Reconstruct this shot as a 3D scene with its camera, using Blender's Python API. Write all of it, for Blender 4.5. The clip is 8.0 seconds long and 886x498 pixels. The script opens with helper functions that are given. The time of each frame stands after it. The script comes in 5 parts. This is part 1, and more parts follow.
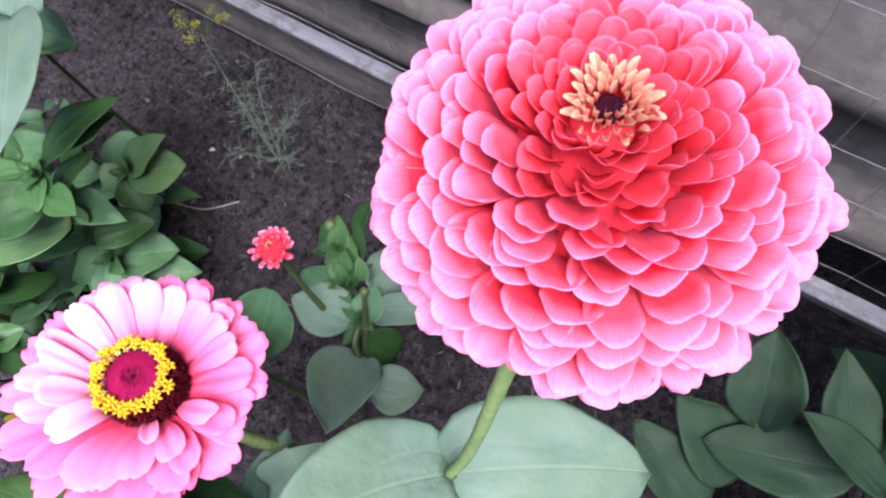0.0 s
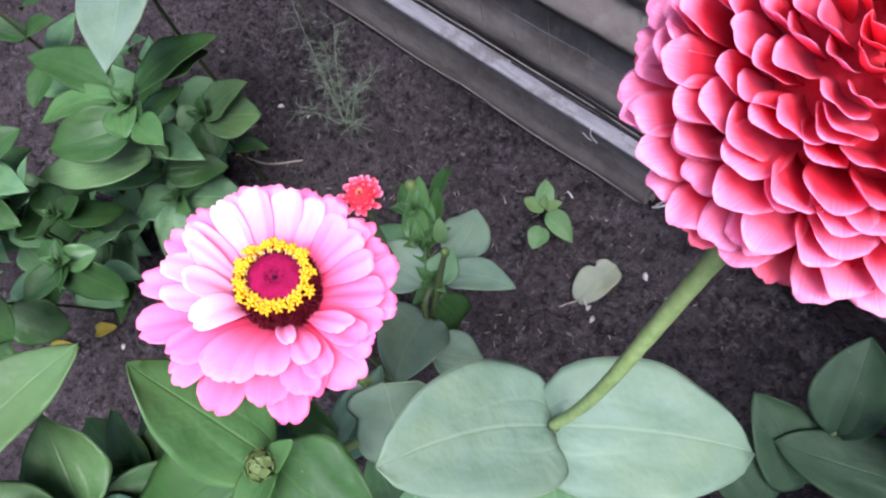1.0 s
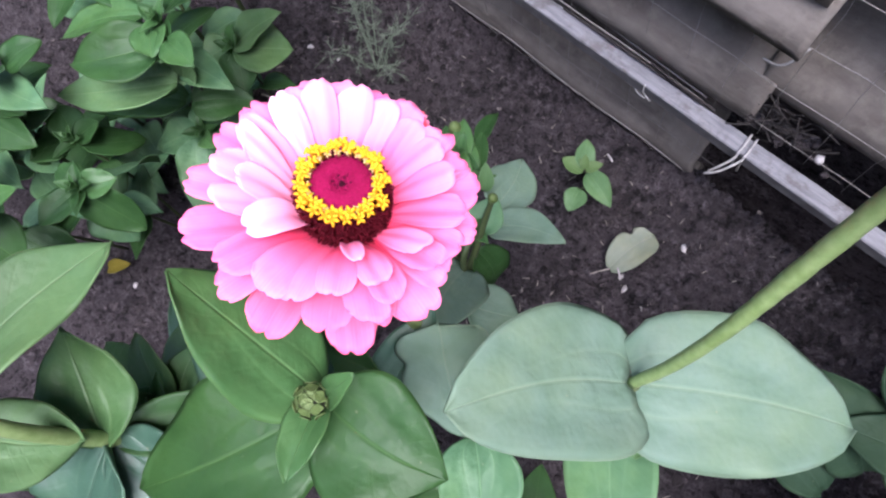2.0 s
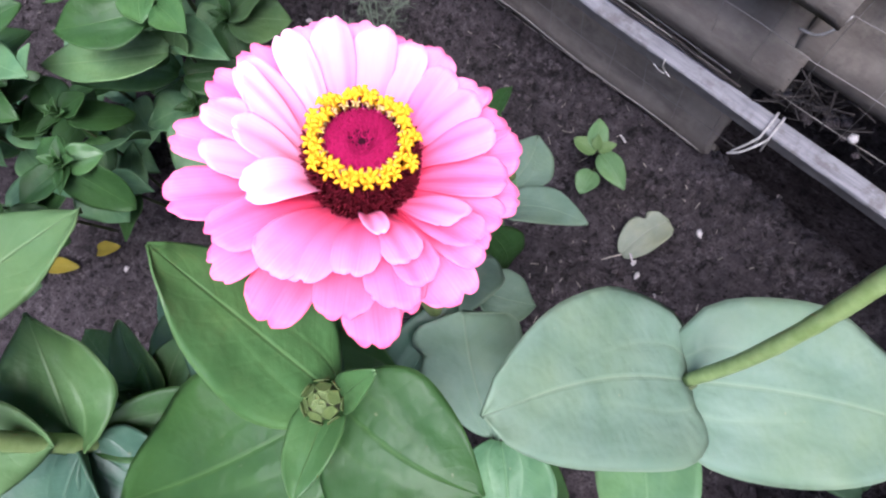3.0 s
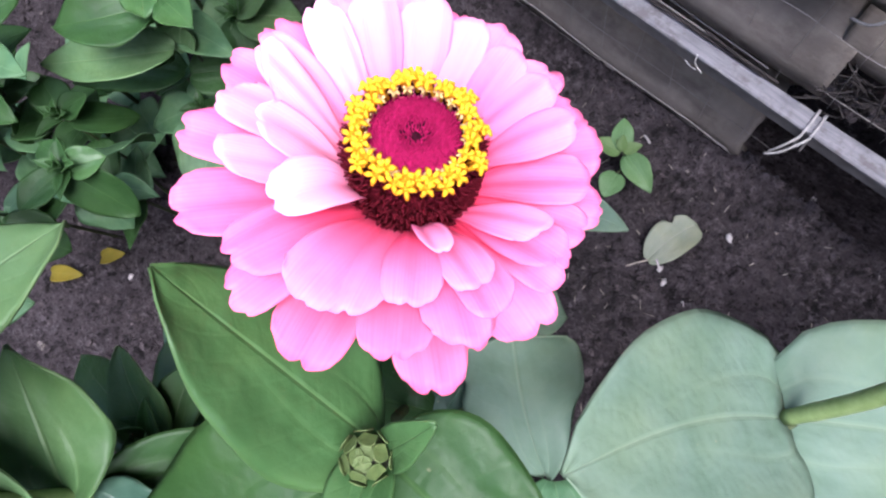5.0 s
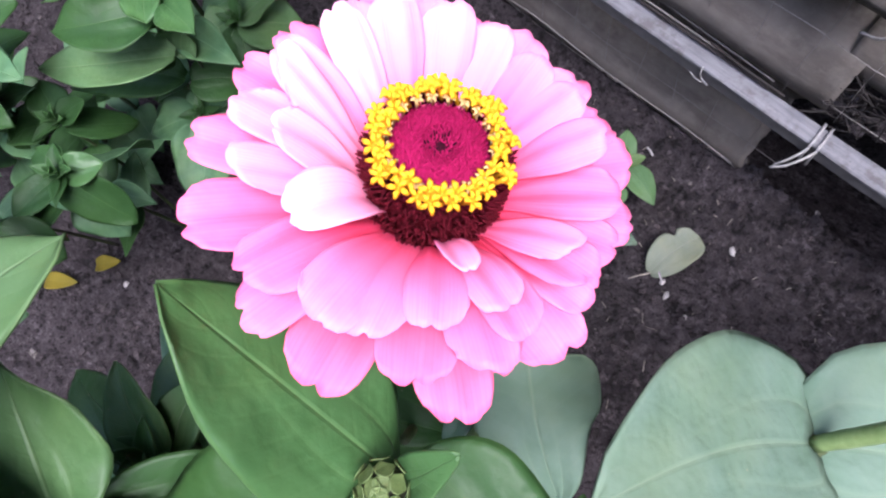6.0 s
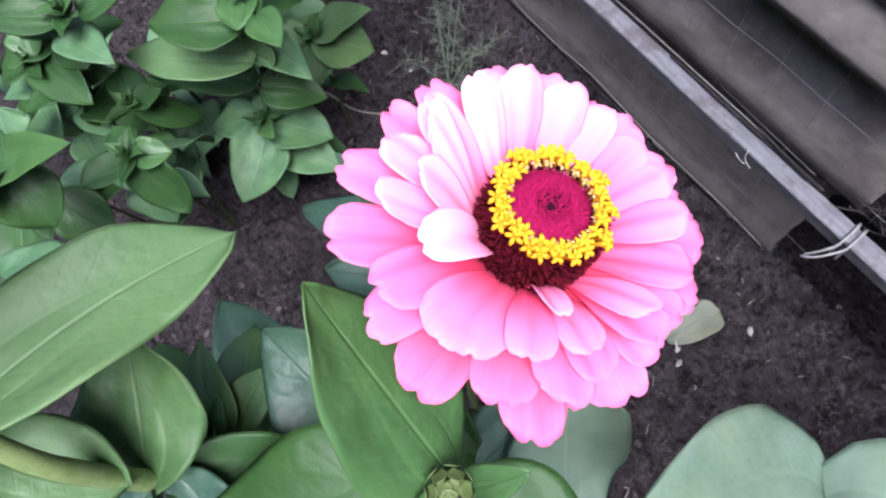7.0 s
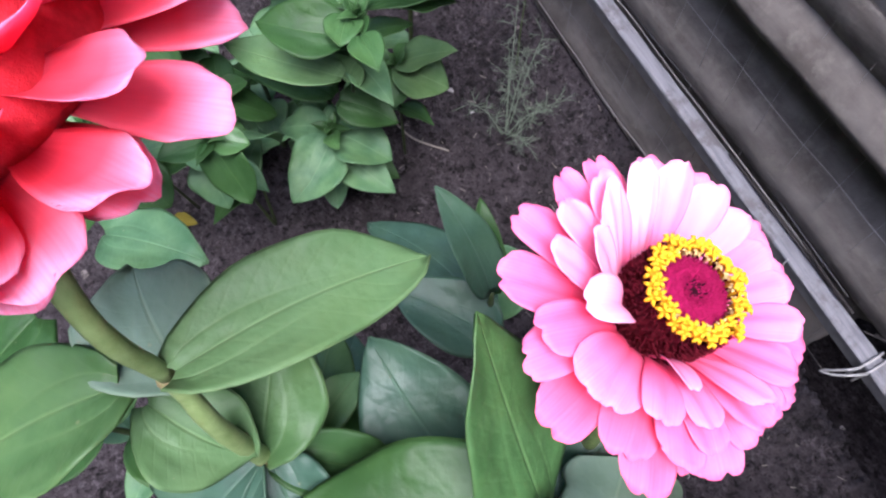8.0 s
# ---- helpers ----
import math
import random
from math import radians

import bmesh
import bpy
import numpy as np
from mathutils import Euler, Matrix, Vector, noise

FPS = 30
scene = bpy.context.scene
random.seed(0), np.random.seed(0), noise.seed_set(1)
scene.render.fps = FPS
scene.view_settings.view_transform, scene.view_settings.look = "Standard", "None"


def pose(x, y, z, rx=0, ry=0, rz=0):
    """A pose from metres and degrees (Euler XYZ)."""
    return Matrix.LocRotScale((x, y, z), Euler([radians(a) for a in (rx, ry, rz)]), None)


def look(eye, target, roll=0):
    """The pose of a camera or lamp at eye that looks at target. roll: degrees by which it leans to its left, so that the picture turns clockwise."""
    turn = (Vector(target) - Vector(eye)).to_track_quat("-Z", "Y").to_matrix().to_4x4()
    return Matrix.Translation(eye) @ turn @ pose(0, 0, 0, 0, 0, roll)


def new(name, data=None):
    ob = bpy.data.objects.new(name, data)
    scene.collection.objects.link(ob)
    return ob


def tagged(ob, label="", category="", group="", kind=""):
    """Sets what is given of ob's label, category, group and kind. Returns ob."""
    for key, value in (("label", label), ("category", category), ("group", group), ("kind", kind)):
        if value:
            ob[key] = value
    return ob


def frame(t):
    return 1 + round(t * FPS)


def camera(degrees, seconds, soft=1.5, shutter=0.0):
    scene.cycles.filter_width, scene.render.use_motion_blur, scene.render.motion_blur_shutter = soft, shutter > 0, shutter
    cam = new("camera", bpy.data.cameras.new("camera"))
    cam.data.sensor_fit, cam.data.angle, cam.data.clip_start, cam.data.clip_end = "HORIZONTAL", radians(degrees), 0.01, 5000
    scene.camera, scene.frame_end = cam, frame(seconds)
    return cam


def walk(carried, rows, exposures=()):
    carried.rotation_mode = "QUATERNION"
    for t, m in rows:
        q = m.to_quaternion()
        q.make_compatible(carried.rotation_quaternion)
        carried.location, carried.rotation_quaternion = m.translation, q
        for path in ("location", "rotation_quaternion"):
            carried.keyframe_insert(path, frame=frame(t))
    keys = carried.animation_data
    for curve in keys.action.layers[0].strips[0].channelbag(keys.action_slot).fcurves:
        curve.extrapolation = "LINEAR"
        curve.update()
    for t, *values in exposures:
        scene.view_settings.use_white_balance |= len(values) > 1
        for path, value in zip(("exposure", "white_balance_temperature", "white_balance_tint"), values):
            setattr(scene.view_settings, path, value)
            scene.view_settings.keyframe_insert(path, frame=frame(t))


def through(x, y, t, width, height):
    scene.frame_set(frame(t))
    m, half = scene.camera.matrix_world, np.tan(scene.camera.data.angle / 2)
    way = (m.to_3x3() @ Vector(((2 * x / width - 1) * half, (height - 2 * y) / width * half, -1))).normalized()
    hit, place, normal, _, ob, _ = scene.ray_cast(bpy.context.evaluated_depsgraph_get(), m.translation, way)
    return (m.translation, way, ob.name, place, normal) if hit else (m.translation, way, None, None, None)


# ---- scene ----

LENS = 69.1
cam = camera(LENS, 8.0, soft=2.2)
ROWS = [
    (0.0, 0.1110, 0.0501, 0.6622, 15.70, 10.03, 32.56),
    (0.5, 0.0999, 0.0297, 0.6657, 16.80, 9.63, 37.29),
    (1.0, 0.0908, 0.0140, 0.6613, 16.55, 9.99, 39.93),
    (1.5, 0.0830, 0.0023, 0.6509, 15.77, 9.54, 42.19),
    (2.0, 0.0749, -0.0080, 0.6348, 14.57, 9.51, 43.89),
    (3.5, 0.0568, -0.0152, 0.6014, 13.26, 8.87, 44.09),
    (4.0, 0.0510, -0.0165, 0.5950, 13.20, 9.14, 44.01),
    (4.5, 0.0485, -0.0181, 0.5915, 13.58, 9.55, 43.98),
    (6.0, 0.0399, -0.0205, 0.5827, 14.59, 8.93, 44.45),
    (6.5, 0.0381, -0.0254, 0.5896, 16.50, 8.60, 48.45),
    (7.0, 0.0337, -0.0327, 0.6011, 18.59, 7.30, 53.71),
    (7.5, 0.0282, -0.0428, 0.6094, 21.18, 4.56, 60.68),
    (8.0, 0.0214, -0.0602, 0.6183, 22.71, 2.90, 65.22),
]
walk(cam, [(t, pose(x, y, z, rx, ry, rz)) for t, x, y, z, rx, ry, rz in ROWS], [(0.0, 2.33, 5780.0, 19.8), (8.0, 2.33, 5780.0, 19.8)])

# ---------------------------------------------------------------- light
SUN_EL, SUN_AZ = radians(72), radians(100)
world = bpy.data.worlds.new("sky")
scene.world = world
world.use_nodes = True
wn = world.node_tree.nodes
sky = wn.new("ShaderNodeTexSky")
sky.sky_type, sky.sun_disc = "NISHITA", False
sky.sun_elevation, sky.sun_rotation = SUN_EL, SUN_AZ
sky.air_density, sky.dust_density, sky.ozone_density = 1.0, 3.0, 1.0
wn["Background"].inputs["Strength"].default_value = 0.15
world.node_tree.links.new(sky.outputs["Color"], wn["Background"].inputs["Color"])
sun_data = bpy.data.lights.new("sun", "SUN")
sun_data.energy, sun_data.angle, sun_data.color = 1.3, radians(32), (1.0, 0.96, 0.9)
sun = new("sun", sun_data)
sun.matrix_world = look((math.sin(SUN_AZ) * math.cos(SUN_EL) * 5, math.cos(SUN_AZ) * math.cos(SUN_EL) * 5, math.sin(SUN_EL) * 5), (0, 0, 0))


# ---------------------------------------------------------------- materials
class Nodes:
    """Short hand for building a node material."""

    def __init__(self, name):
        self.mat = bpy.data.materials.new(name)
        self.mat.use_nodes = True
        self.tree = self.mat.node_tree
        self.bsdf = self.tree.nodes["Principled BSDF"]
        self.out = self.tree.nodes["Material Output"]

    def add(self, kind):
        return self.tree.nodes.new(kind)

    def link(self, a, b):
        self.tree.links.new(a, b)

    def coord(self, which="Object"):
        return self.add("ShaderNodeTexCoord").outputs[which]

    def noise(self, vector, scale, detail=4.0, rough=0.55, distort=0.0):
        n = self.add("ShaderNodeTexNoise")
        n.inputs["Scale"].default_value, n.inputs["Detail"].default_value = scale, detail
        n.inputs["Roughness"].default_value, n.inputs["Distortion"].default_value = rough, distort
        self.link(vector, n.inputs["Vector"])
        return n.outputs["Fac"]

    def ramp(self, fac, stops):
        r = self.add("ShaderNodeValToRGB")
        el = r.color_ramp.elements
        while len(el) < len(stops):
            el.new(0.5)
        for e, (at, c) in zip(el, stops):
            e.position, e.color = at, (*c, 1) if len(c) == 3 else c
        self.link(fac, r.inputs["Fac"])
        return r.outputs["Color"]

    def math(self, op, a, b=0.0, clamp=False):
        m = self.add("ShaderNodeMath")
        m.operation, m.use_clamp = op, clamp
        for k, v in ((0, a), (1, b)):
            if isinstance(v, (int, float)):
                m.inputs[k].default_value = v
            else:
                self.link(v, m.inputs[k])
        return m.outputs[0]

    def mix(self, fac, a, b, blend="MIX"):
        m = self.add("ShaderNodeMix")
        m.data_type, m.blend_type = "RGBA", blend
        for k, v in ((0, fac), (6, a), (7, b)):
            if isinstance(v, (int, float)):
                m.inputs[k].default_value = v
            elif isinstance(v, tuple):
                m.inputs[k].default_value = (*v, 1)
            else:
                self.link(v, m.inputs[k])
        return m.outputs[2]

    def random(self):
        return self.add("ShaderNodeObjectInfo").outputs["Random"]

    def bump(self, height, strength=0.3, distance=0.001):
        b = self.add("ShaderNodeBump")
        b.inputs["Strength"].default_value, b.inputs["Distance"].default_value = strength, distance
        self.link(height, b.inputs["Height"])
        self.link(b.outputs["Normal"], self.bsdf.inputs["Normal"])
        return b.outputs["Normal"]

    def finish(self, colour, rough=0.6, spec=0.5, metal=0.0, translucent=0.0, through=None):
        for key, v in (("Base Color", colour), ("Roughness", rough), ("Specular IOR Level", spec), ("Metallic", metal)):
            if isinstance(v, (int, float)):
                self.bsdf.inputs[key].default_value = v
            elif isinstance(v, tuple):
                self.bsdf.inputs[key].default_value = (*v, 1)
            else:
                self.link(v, self.bsdf.inputs[key])
        if translucent:
            t = self.add("ShaderNodeBsdfTranslucent")
            self.link(through if through is not None else colour, t.inputs["Color"])
            m = self.add("ShaderNodeMixShader")
            m.inputs[0].default_value = translucent
            self.link(self.bsdf.outputs[0], m.inputs[1])
            self.link(t.outputs[0], m.inputs[2])
            self.link(m.outputs[0], self.out.inputs["Surface"])
        return self.mat


def uv_split(n):
    s = n.add("ShaderNodeSeparateXYZ")
    n.link(n.coord("UV"), s.inputs[0])
    return s.outputs[0], s.outputs[1]


def leaf_material(name, dark, light, vein, gloss=0.55):
    n = Nodes(name)
    u, v = uv_split(n)
    across = n.math("ABSOLUTE", n.math("MULTIPLY", n.math("SUBTRACT", u, 0.5), 2.0))
    oc = n.coord("Object")
    rib = n.math("SUBTRACT", 1.0, n.math("MULTIPLY", across, 22.0), clamp=True)
    side = n.math("SUBTRACT", 1.0, n.math("MULTIPLY", n.math("ABSOLUTE", n.math("SUBTRACT", across, n.math("MULTIPLY", n.math("SUBTRACT", 1.0, v), 0.5))), 16.0), clamp=True)
    side = n.math("MULTIPLY", side, n.math("SUBTRACT", 0.75, v, clamp=True))
    cross = n.add("ShaderNodeTexWave")
    cross.wave_type, cross.bands_direction = "BANDS", "Y"
    comb = n.add("ShaderNodeCombineXYZ")
    n.link(n.math("SUBTRACT", v, n.math("MULTIPLY", across, 0.28)), comb.inputs[1])
    n.link(comb.outputs[0], cross.inputs["Vector"])
    cross.inputs["Scale"].default_value, cross.inputs["Distortion"].default_value = 2.6, 1.2
    lateral = n.math("POWER", cross.outputs["Fac"], 14.0)
    edge = n.math("MULTIPLY", n.math("SUBTRACT", across, 0.955, clamp=True), 22.0, clamp=True)
    blotch = n.noise(oc, 60.0, 3.0)
    grain = n.noise(oc, 900.0, 3.0)
    base = n.mix(n.ramp(blotch, [(0.32, (0, 0, 0)), (0.7, (1, 1, 1))]), dark, light)
    base = n.mix(n.math("MULTIPLY", n.random(), 0.35), base, light)
    warm = n.ramp(n.noise(oc, 28.0, 3.0), [(0.45, (0, 0, 0)), (0.72, (1, 1, 1))])
    base = n.mix(n.math("MULTIPLY", warm, 0.30), base, (light[0] * 1.15, light[1] * 1.0, light[2] * 0.35))
    base = n.mix(n.math("MULTIPLY", grain, 0.16), base, dark)
    veins = n.math("MAXIMUM", n.math("MAXIMUM", n.math("MULTIPLY", rib, 0.40), n.math("MULTIPLY", side, 0.32)), n.math("MAXIMUM", n.math("MULTIPLY", lateral, 0.045), n.math("MULTIPLY", edge, 0.32)))
    base = n.mix(veins, base, vein)
    spot = n.ramp(n.noise(oc, 330.0, 2.0), [(0.74, (0, 0, 0)), (0.8, (1, 1, 1))])
    base = n.mix(n.math("MULTIPLY", spot, 0.35), base, (0.30, 0.29, 0.17))
    height = n.math("ADD", n.math("MULTIPLY", grain, 0.12), n.math("SUBTRACT", n.math("MULTIPLY", blotch, 0.6), n.math("MULTIPLY", veins, 0.8)))
    swell = n.noise(oc, 130.0, 2.0)
    n.bump(n.math("ADD", height, n.math("MULTIPLY", swell, 1.2)), 0.7, 0.0012)
    thru = n.mix(0.5, base, (0.16, 0.36, 0.03))
    return n.finish(base, n.math("SUBTRACT", gloss + 0.06, n.math("MULTIPLY", blotch, 0.12)), 0.16 + 1.2 * (0.55 - min(gloss, 0.55)), 0.0, 0.26, thru)


def petal_material(name, root, body, tip, edge, turn=0.5, thin=0.34):
    n = Nodes(name)
    u, v = uv_split(n)
    across = n.math("ABSOLUTE", n.math("MULTIPLY", n.math("SUBTRACT", u, 0.5), 2.0))
    oc = n.coord("Object")
    along = n.mix(n.ramp(v, [(0.05, (0, 0, 0)), (turn, (1, 1, 1))]), root, body)
    along = n.mix(n.ramp(v, [(turn, (0, 0, 0)), (0.95, (1, 1, 1))]), along, tip)
    rim = n.math("MULTIPLY", n.math("SUBTRACT", across, 0.55, clamp=True), 2.0, clamp=True)
    along = n.mix(n.math("MULTIPLY", n.math("MULTIPLY", rim, 0.35), n.ramp(v, [(0.35, (0, 0, 0)), (0.8, (1, 1, 1))])), along, edge)
    streak = n.add("ShaderNodeTexNoise")
    sc = n.add("ShaderNodeMapping")
    sc.inputs["Scale"].default_value = (26.0, 1.2, 1.0)
    n.link(n.coord("UV"), sc.inputs["Vector"])
    n.link(sc.outputs[0], streak.inputs["Vector"])
    streak.inputs["Scale"].default_value = 1.0
    along = n.mix(n.ramp(streak.outputs["Fac"], [(0.42, (0, 0, 0)), (0.72, (0.34, 0.34, 0.34))]), along, body)
    along = n.mix(n.ramp(n.noise(oc, 210.0, 3.0), [(0.50, (0, 0, 0)), (0.70, (0.25, 0.25, 0.25))]), along, body)
    along = n.mix(n.math("MULTIPLY", n.random(), 0.25), along, tip)
    n.bump(n.math("ADD", n.math("MULTIPLY", streak.outputs["Fac"], 1.0), n.math("MULTIPLY", n.noise(oc, 1500.0), 0.25)), 0.35, 0.0004)
    return n.finish(along, 0.55, 0.27, 0.0, thin, along)


def plain_material(name, a, b, scale, rough=0.7, bump=0.4, dist=0.0006, metal=0.0, spec=0.4, translucent=0.0):
    n = Nodes(name)
    oc = n.coord("Object")
    f = n.noise(oc, scale, 5.0)
    g = n.noise(oc, scale * 7, 3.0)
    c = n.mix(n.ramp(f, [(0.3, (0, 0, 0)), (0.7, (1, 1, 1))]), a, b)
    c = n.mix(n.math("MULTIPLY", n.math("MULTIPLY", g, n.random()), 0.5), c, b)
    n.bump(n.math("ADD", f, n.math("MULTIPLY", g, 0.5)), bump, dist)
    return n.finish(c, rough, spec, metal, translucent, c)


def soil_material():
    n = Nodes("soil")
    oc = n.coord("Object")
    big, mid, fine, dust = n.noise(oc, 6.0, 6.0, 0.62), n.noise(oc, 70.0, 8.0, 0.66), n.noise(oc, 420.0, 5.0, 0.75), n.noise(oc, 1300.0, 3.0, 0.7)
    lump = n.noise(oc, 175.0, 4.0, 0.6)
    c = n.mix(n.ramp(big, [(0.36, (0, 0, 0)), (0.62, (1, 1, 1))]), (0.0260, 0.0210, 0.0230), (0.0700, 0.0585, 0.0640))
    # lit lumps and shaded pits painted in: colour follows the bump noises
    c = n.mix(n.ramp(mid, [(0.52, (0, 0, 0)), (0.66, (0.8, 0.8, 0.8))]), c, (0.0900, 0.0765, 0.0830))
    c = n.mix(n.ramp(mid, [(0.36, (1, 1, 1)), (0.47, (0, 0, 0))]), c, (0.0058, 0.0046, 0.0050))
    where = n.ramp(n.noise(oc, 22.0, 4.0, 0.6), [(0.46, (0, 0, 0)), (0.60, (1, 1, 1))])
    c = n.mix(n.math("MULTIPLY", where, n.ramp(lump, [(0.52, (0, 0, 0)), (0.60, (0.8, 0.8, 0.8))])), c, (0.1150, 0.0980, 0.1070))
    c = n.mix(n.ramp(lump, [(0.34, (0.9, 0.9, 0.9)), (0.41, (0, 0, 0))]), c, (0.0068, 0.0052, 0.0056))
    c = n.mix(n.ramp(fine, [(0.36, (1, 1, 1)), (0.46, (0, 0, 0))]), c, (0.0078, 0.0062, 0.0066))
    c = n.mix(n.ramp(dust, [(0.64, (0, 0, 0)), (0.74, (0.5, 0.5, 0.5))]), c, (0.1464, 0.1260, 0.1310))
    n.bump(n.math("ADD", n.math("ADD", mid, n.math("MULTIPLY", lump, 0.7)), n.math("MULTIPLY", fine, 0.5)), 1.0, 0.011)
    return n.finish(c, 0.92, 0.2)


def clod_material():
    n = Nodes("soil_clod")
    oc = n.coord("Object")
    each = n.add("ShaderNodeNewGeometry").outputs["Random Per Island"]
    fine = n.noise(oc, 700.0, 4.0, 0.7)
    c = n.mix(n.ramp(each, [(0.0, (0, 0, 0)), (1.0, (1, 1, 1))]), (0.0100, 0.0080, 0.0083), (0.0600, 0.0500, 0.0530))
    c = n.mix(n.ramp(each, [(0.985, (0, 0, 0)), (0.988, (1, 1, 1))]), c, (0.1200, 0.1060, 0.1000))
    # hollows of the bump darkened, crevice shade put into the colour
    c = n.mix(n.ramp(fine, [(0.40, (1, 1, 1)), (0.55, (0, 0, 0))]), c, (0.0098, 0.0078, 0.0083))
    n.bump(fine, 0.8, 0.0008)
    return n.finish(c, 0.95, 0.2)


def sheet_material():
    n = Nodes("fibre_cement")
    oc = n.coord("Object")
    st = n.add("ShaderNodeMapping")
    st.inputs["Scale"].default_value = (1.0, 0.3, 5.0)
    n.link(oc, st.inputs["Vector"])
    run = n.noise(st.outputs[0], 7.0, 6.0, 0.68)
    big, mid, fine = n.noise(oc, 14.0, 5.0, 0.62), n.noise(oc, 70.0, 5.0, 0.65), n.noise(oc, 500.0, 4.0, 0.7)
    c = n.mix(n.ramp(big, [(0.32, (0, 0, 0)), (0.68, (1, 1, 1))]), (0.1060, 0.0920, 0.0800), (0.2360, 0.2140, 0.1900))
    c = n.mix(n.ramp(run, [(0.46, (0, 0, 0)), (0.68, (0.9, 0.9, 0.9))]), c, (0.0500, 0.0410, 0.0350))
    c = n.mix(n.ramp(mid, [(0.5, (0, 0, 0)), (0.75, (0.7920, 0.7920, 0.7920))]), c, (0.2406, 0.2174, 0.1889))
    c = n.mix(n.math("MULTIPLY", fine, 0.35), c, (0.1747, 0.1569, 0.1354))
    n.bump(n.math("ADD", n.math("ADD", big, mid), n.math("MULTIPLY", fine, 0.4)), 0.6, 0.0014)
    return n.finish(c, 0.85, 0.3)


def rail_material():
    n = Nodes("weathered_rail")
    oc = n.coord("Object")
    st = n.add("ShaderNodeMapping")
    st.inputs["Scale"].default_value = (0.10, 1.0, 1.0)
    n.link(oc, st.inputs["Vector"])
    grain, patch, fleck = n.noise(st.outputs[0], 300.0, 5.0, 0.65), n.noise(oc, 38.0, 6.0, 0.7), n.noise(oc, 260.0, 4.0, 0.7)
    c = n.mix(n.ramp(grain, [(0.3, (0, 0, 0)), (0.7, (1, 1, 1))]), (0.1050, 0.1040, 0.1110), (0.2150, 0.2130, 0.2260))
    c = n.mix(n.ramp(patch, [(0.51, (0, 0, 0)), (0.62, (0.65, 0.65, 0.65))]), c, (0.0700, 0.0600, 0.0560))
    c = n.mix(n.ramp(fleck, [(0.66, (0, 0, 0)), (0.74, (0.8, 0.8, 0.8))]), c, (0.0375, 0.0325, 0.0300))
    n.bump(n.math("ADD", grain, patch), 0.6, 0.001)
    return n.finish(c, 0.6, 0.4)


LEAF_PALE = leaf_material("leaf_pale", (0.103, 0.170, 0.114), (0.167, 0.243, 0.190), (0.242, 0.326, 0.211))
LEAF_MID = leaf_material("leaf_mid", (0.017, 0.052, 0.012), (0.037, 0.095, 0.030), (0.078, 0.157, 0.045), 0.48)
LEAF_BLUE = leaf_material("leaf_blue", (0.046, 0.119, 0.057), (0.114, 0.225, 0.111), (0.190, 0.322, 0.164), 0.48)
LEAF_FRESH = leaf_material("leaf_fresh", (0.030, 0.090, 0.024), (0.074, 0.162, 0.056), (0.125, 0.225, 0.078), 0.40)
LEAF_SOFT = leaf_material("leaf_soft", (0.040, 0.098, 0.030), (0.085, 0.165, 0.062), (0.150, 0.240, 0.095), 0.46)
LEAF_COOL = leaf_material("leaf_cool", (0.028, 0.070, 0.046), (0.062, 0.128, 0.088), (0.115, 0.195, 0.125), 0.42)
LEAF_BRIGHT = leaf_material("leaf_bright", (0.065, 0.139, 0.048), (0.116, 0.209, 0.095), (0.198, 0.307, 0.135), 0.48)
LEAF_YOUNG = leaf_material("leaf_young", (0.070, 0.130, 0.040), (0.120, 0.190, 0.070), (0.190, 0.270, 0.110), 0.5)
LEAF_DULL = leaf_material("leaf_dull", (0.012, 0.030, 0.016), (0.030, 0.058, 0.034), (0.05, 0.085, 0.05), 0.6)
LEAF_YELLOW = leaf_material("leaf_yellow", (0.13, 0.11, 0.012), (0.20, 0.16, 0.025), (0.2, 0.16, 0.04))
LEAF_GREY = leaf_material("leaf_grey", (0.150, 0.178, 0.135), (0.245, 0.270, 0.215), (0.300, 0.315, 0.250), 0.7)
STEM = plain_material("stem_green", (0.135, 0.205, 0.062), (0.220, 0.305, 0.120), 300.0, 0.5, translucent=0.1)
STEM_DARK = plain_material("stem_dull", (0.030, 0.048, 0.016), (0.055, 0.075, 0.026), 300.0, 0.6)
NODE = plain_material("node_brown", (0.150, 0.105, 0.050), (0.215, 0.200, 0.085), 500.0, 0.7)
# one pink in five tones: highlights and shade of the head painted per petal
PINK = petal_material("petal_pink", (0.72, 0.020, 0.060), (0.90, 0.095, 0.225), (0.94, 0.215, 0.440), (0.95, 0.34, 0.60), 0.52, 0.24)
PINK_PALE_LIT = petal_material("petal_pink_pale_lit", (0.78, 0.04, 0.13), (0.915, 0.24, 0.44), (0.95, 0.37, 0.60), (0.95, 0.47, 0.69), 0.50, 0.24)
PINK_HIGHLIGHT = petal_material("petal_pink_highlight", (0.80, 0.05, 0.15), (0.93, 0.34, 0.53), (0.95, 0.49, 0.69), (0.95, 0.56, 0.75), 0.46, 0.24)
PINK_LIT = petal_material("petal_pink_lit", (0.76, 0.030, 0.09), (0.91, 0.14, 0.30), (0.95, 0.29, 0.525), (0.95, 0.38, 0.63), 0.50, 0.24)
PINK_SHADED = petal_material("petal_pink_shaded", (0.72, 0.015, 0.045), (0.90, 0.065, 0.150), (0.94, 0.165, 0.34), (0.95, 0.27, 0.48), 0.62, 0.24)
CORAL = petal_material("petal_coral", (0.50, 0.004, 0.012), (0.87, 0.026, 0.058), (0.95, 0.42, 0.66), (0.95, 0.48, 0.72), 0.63, 0.46)
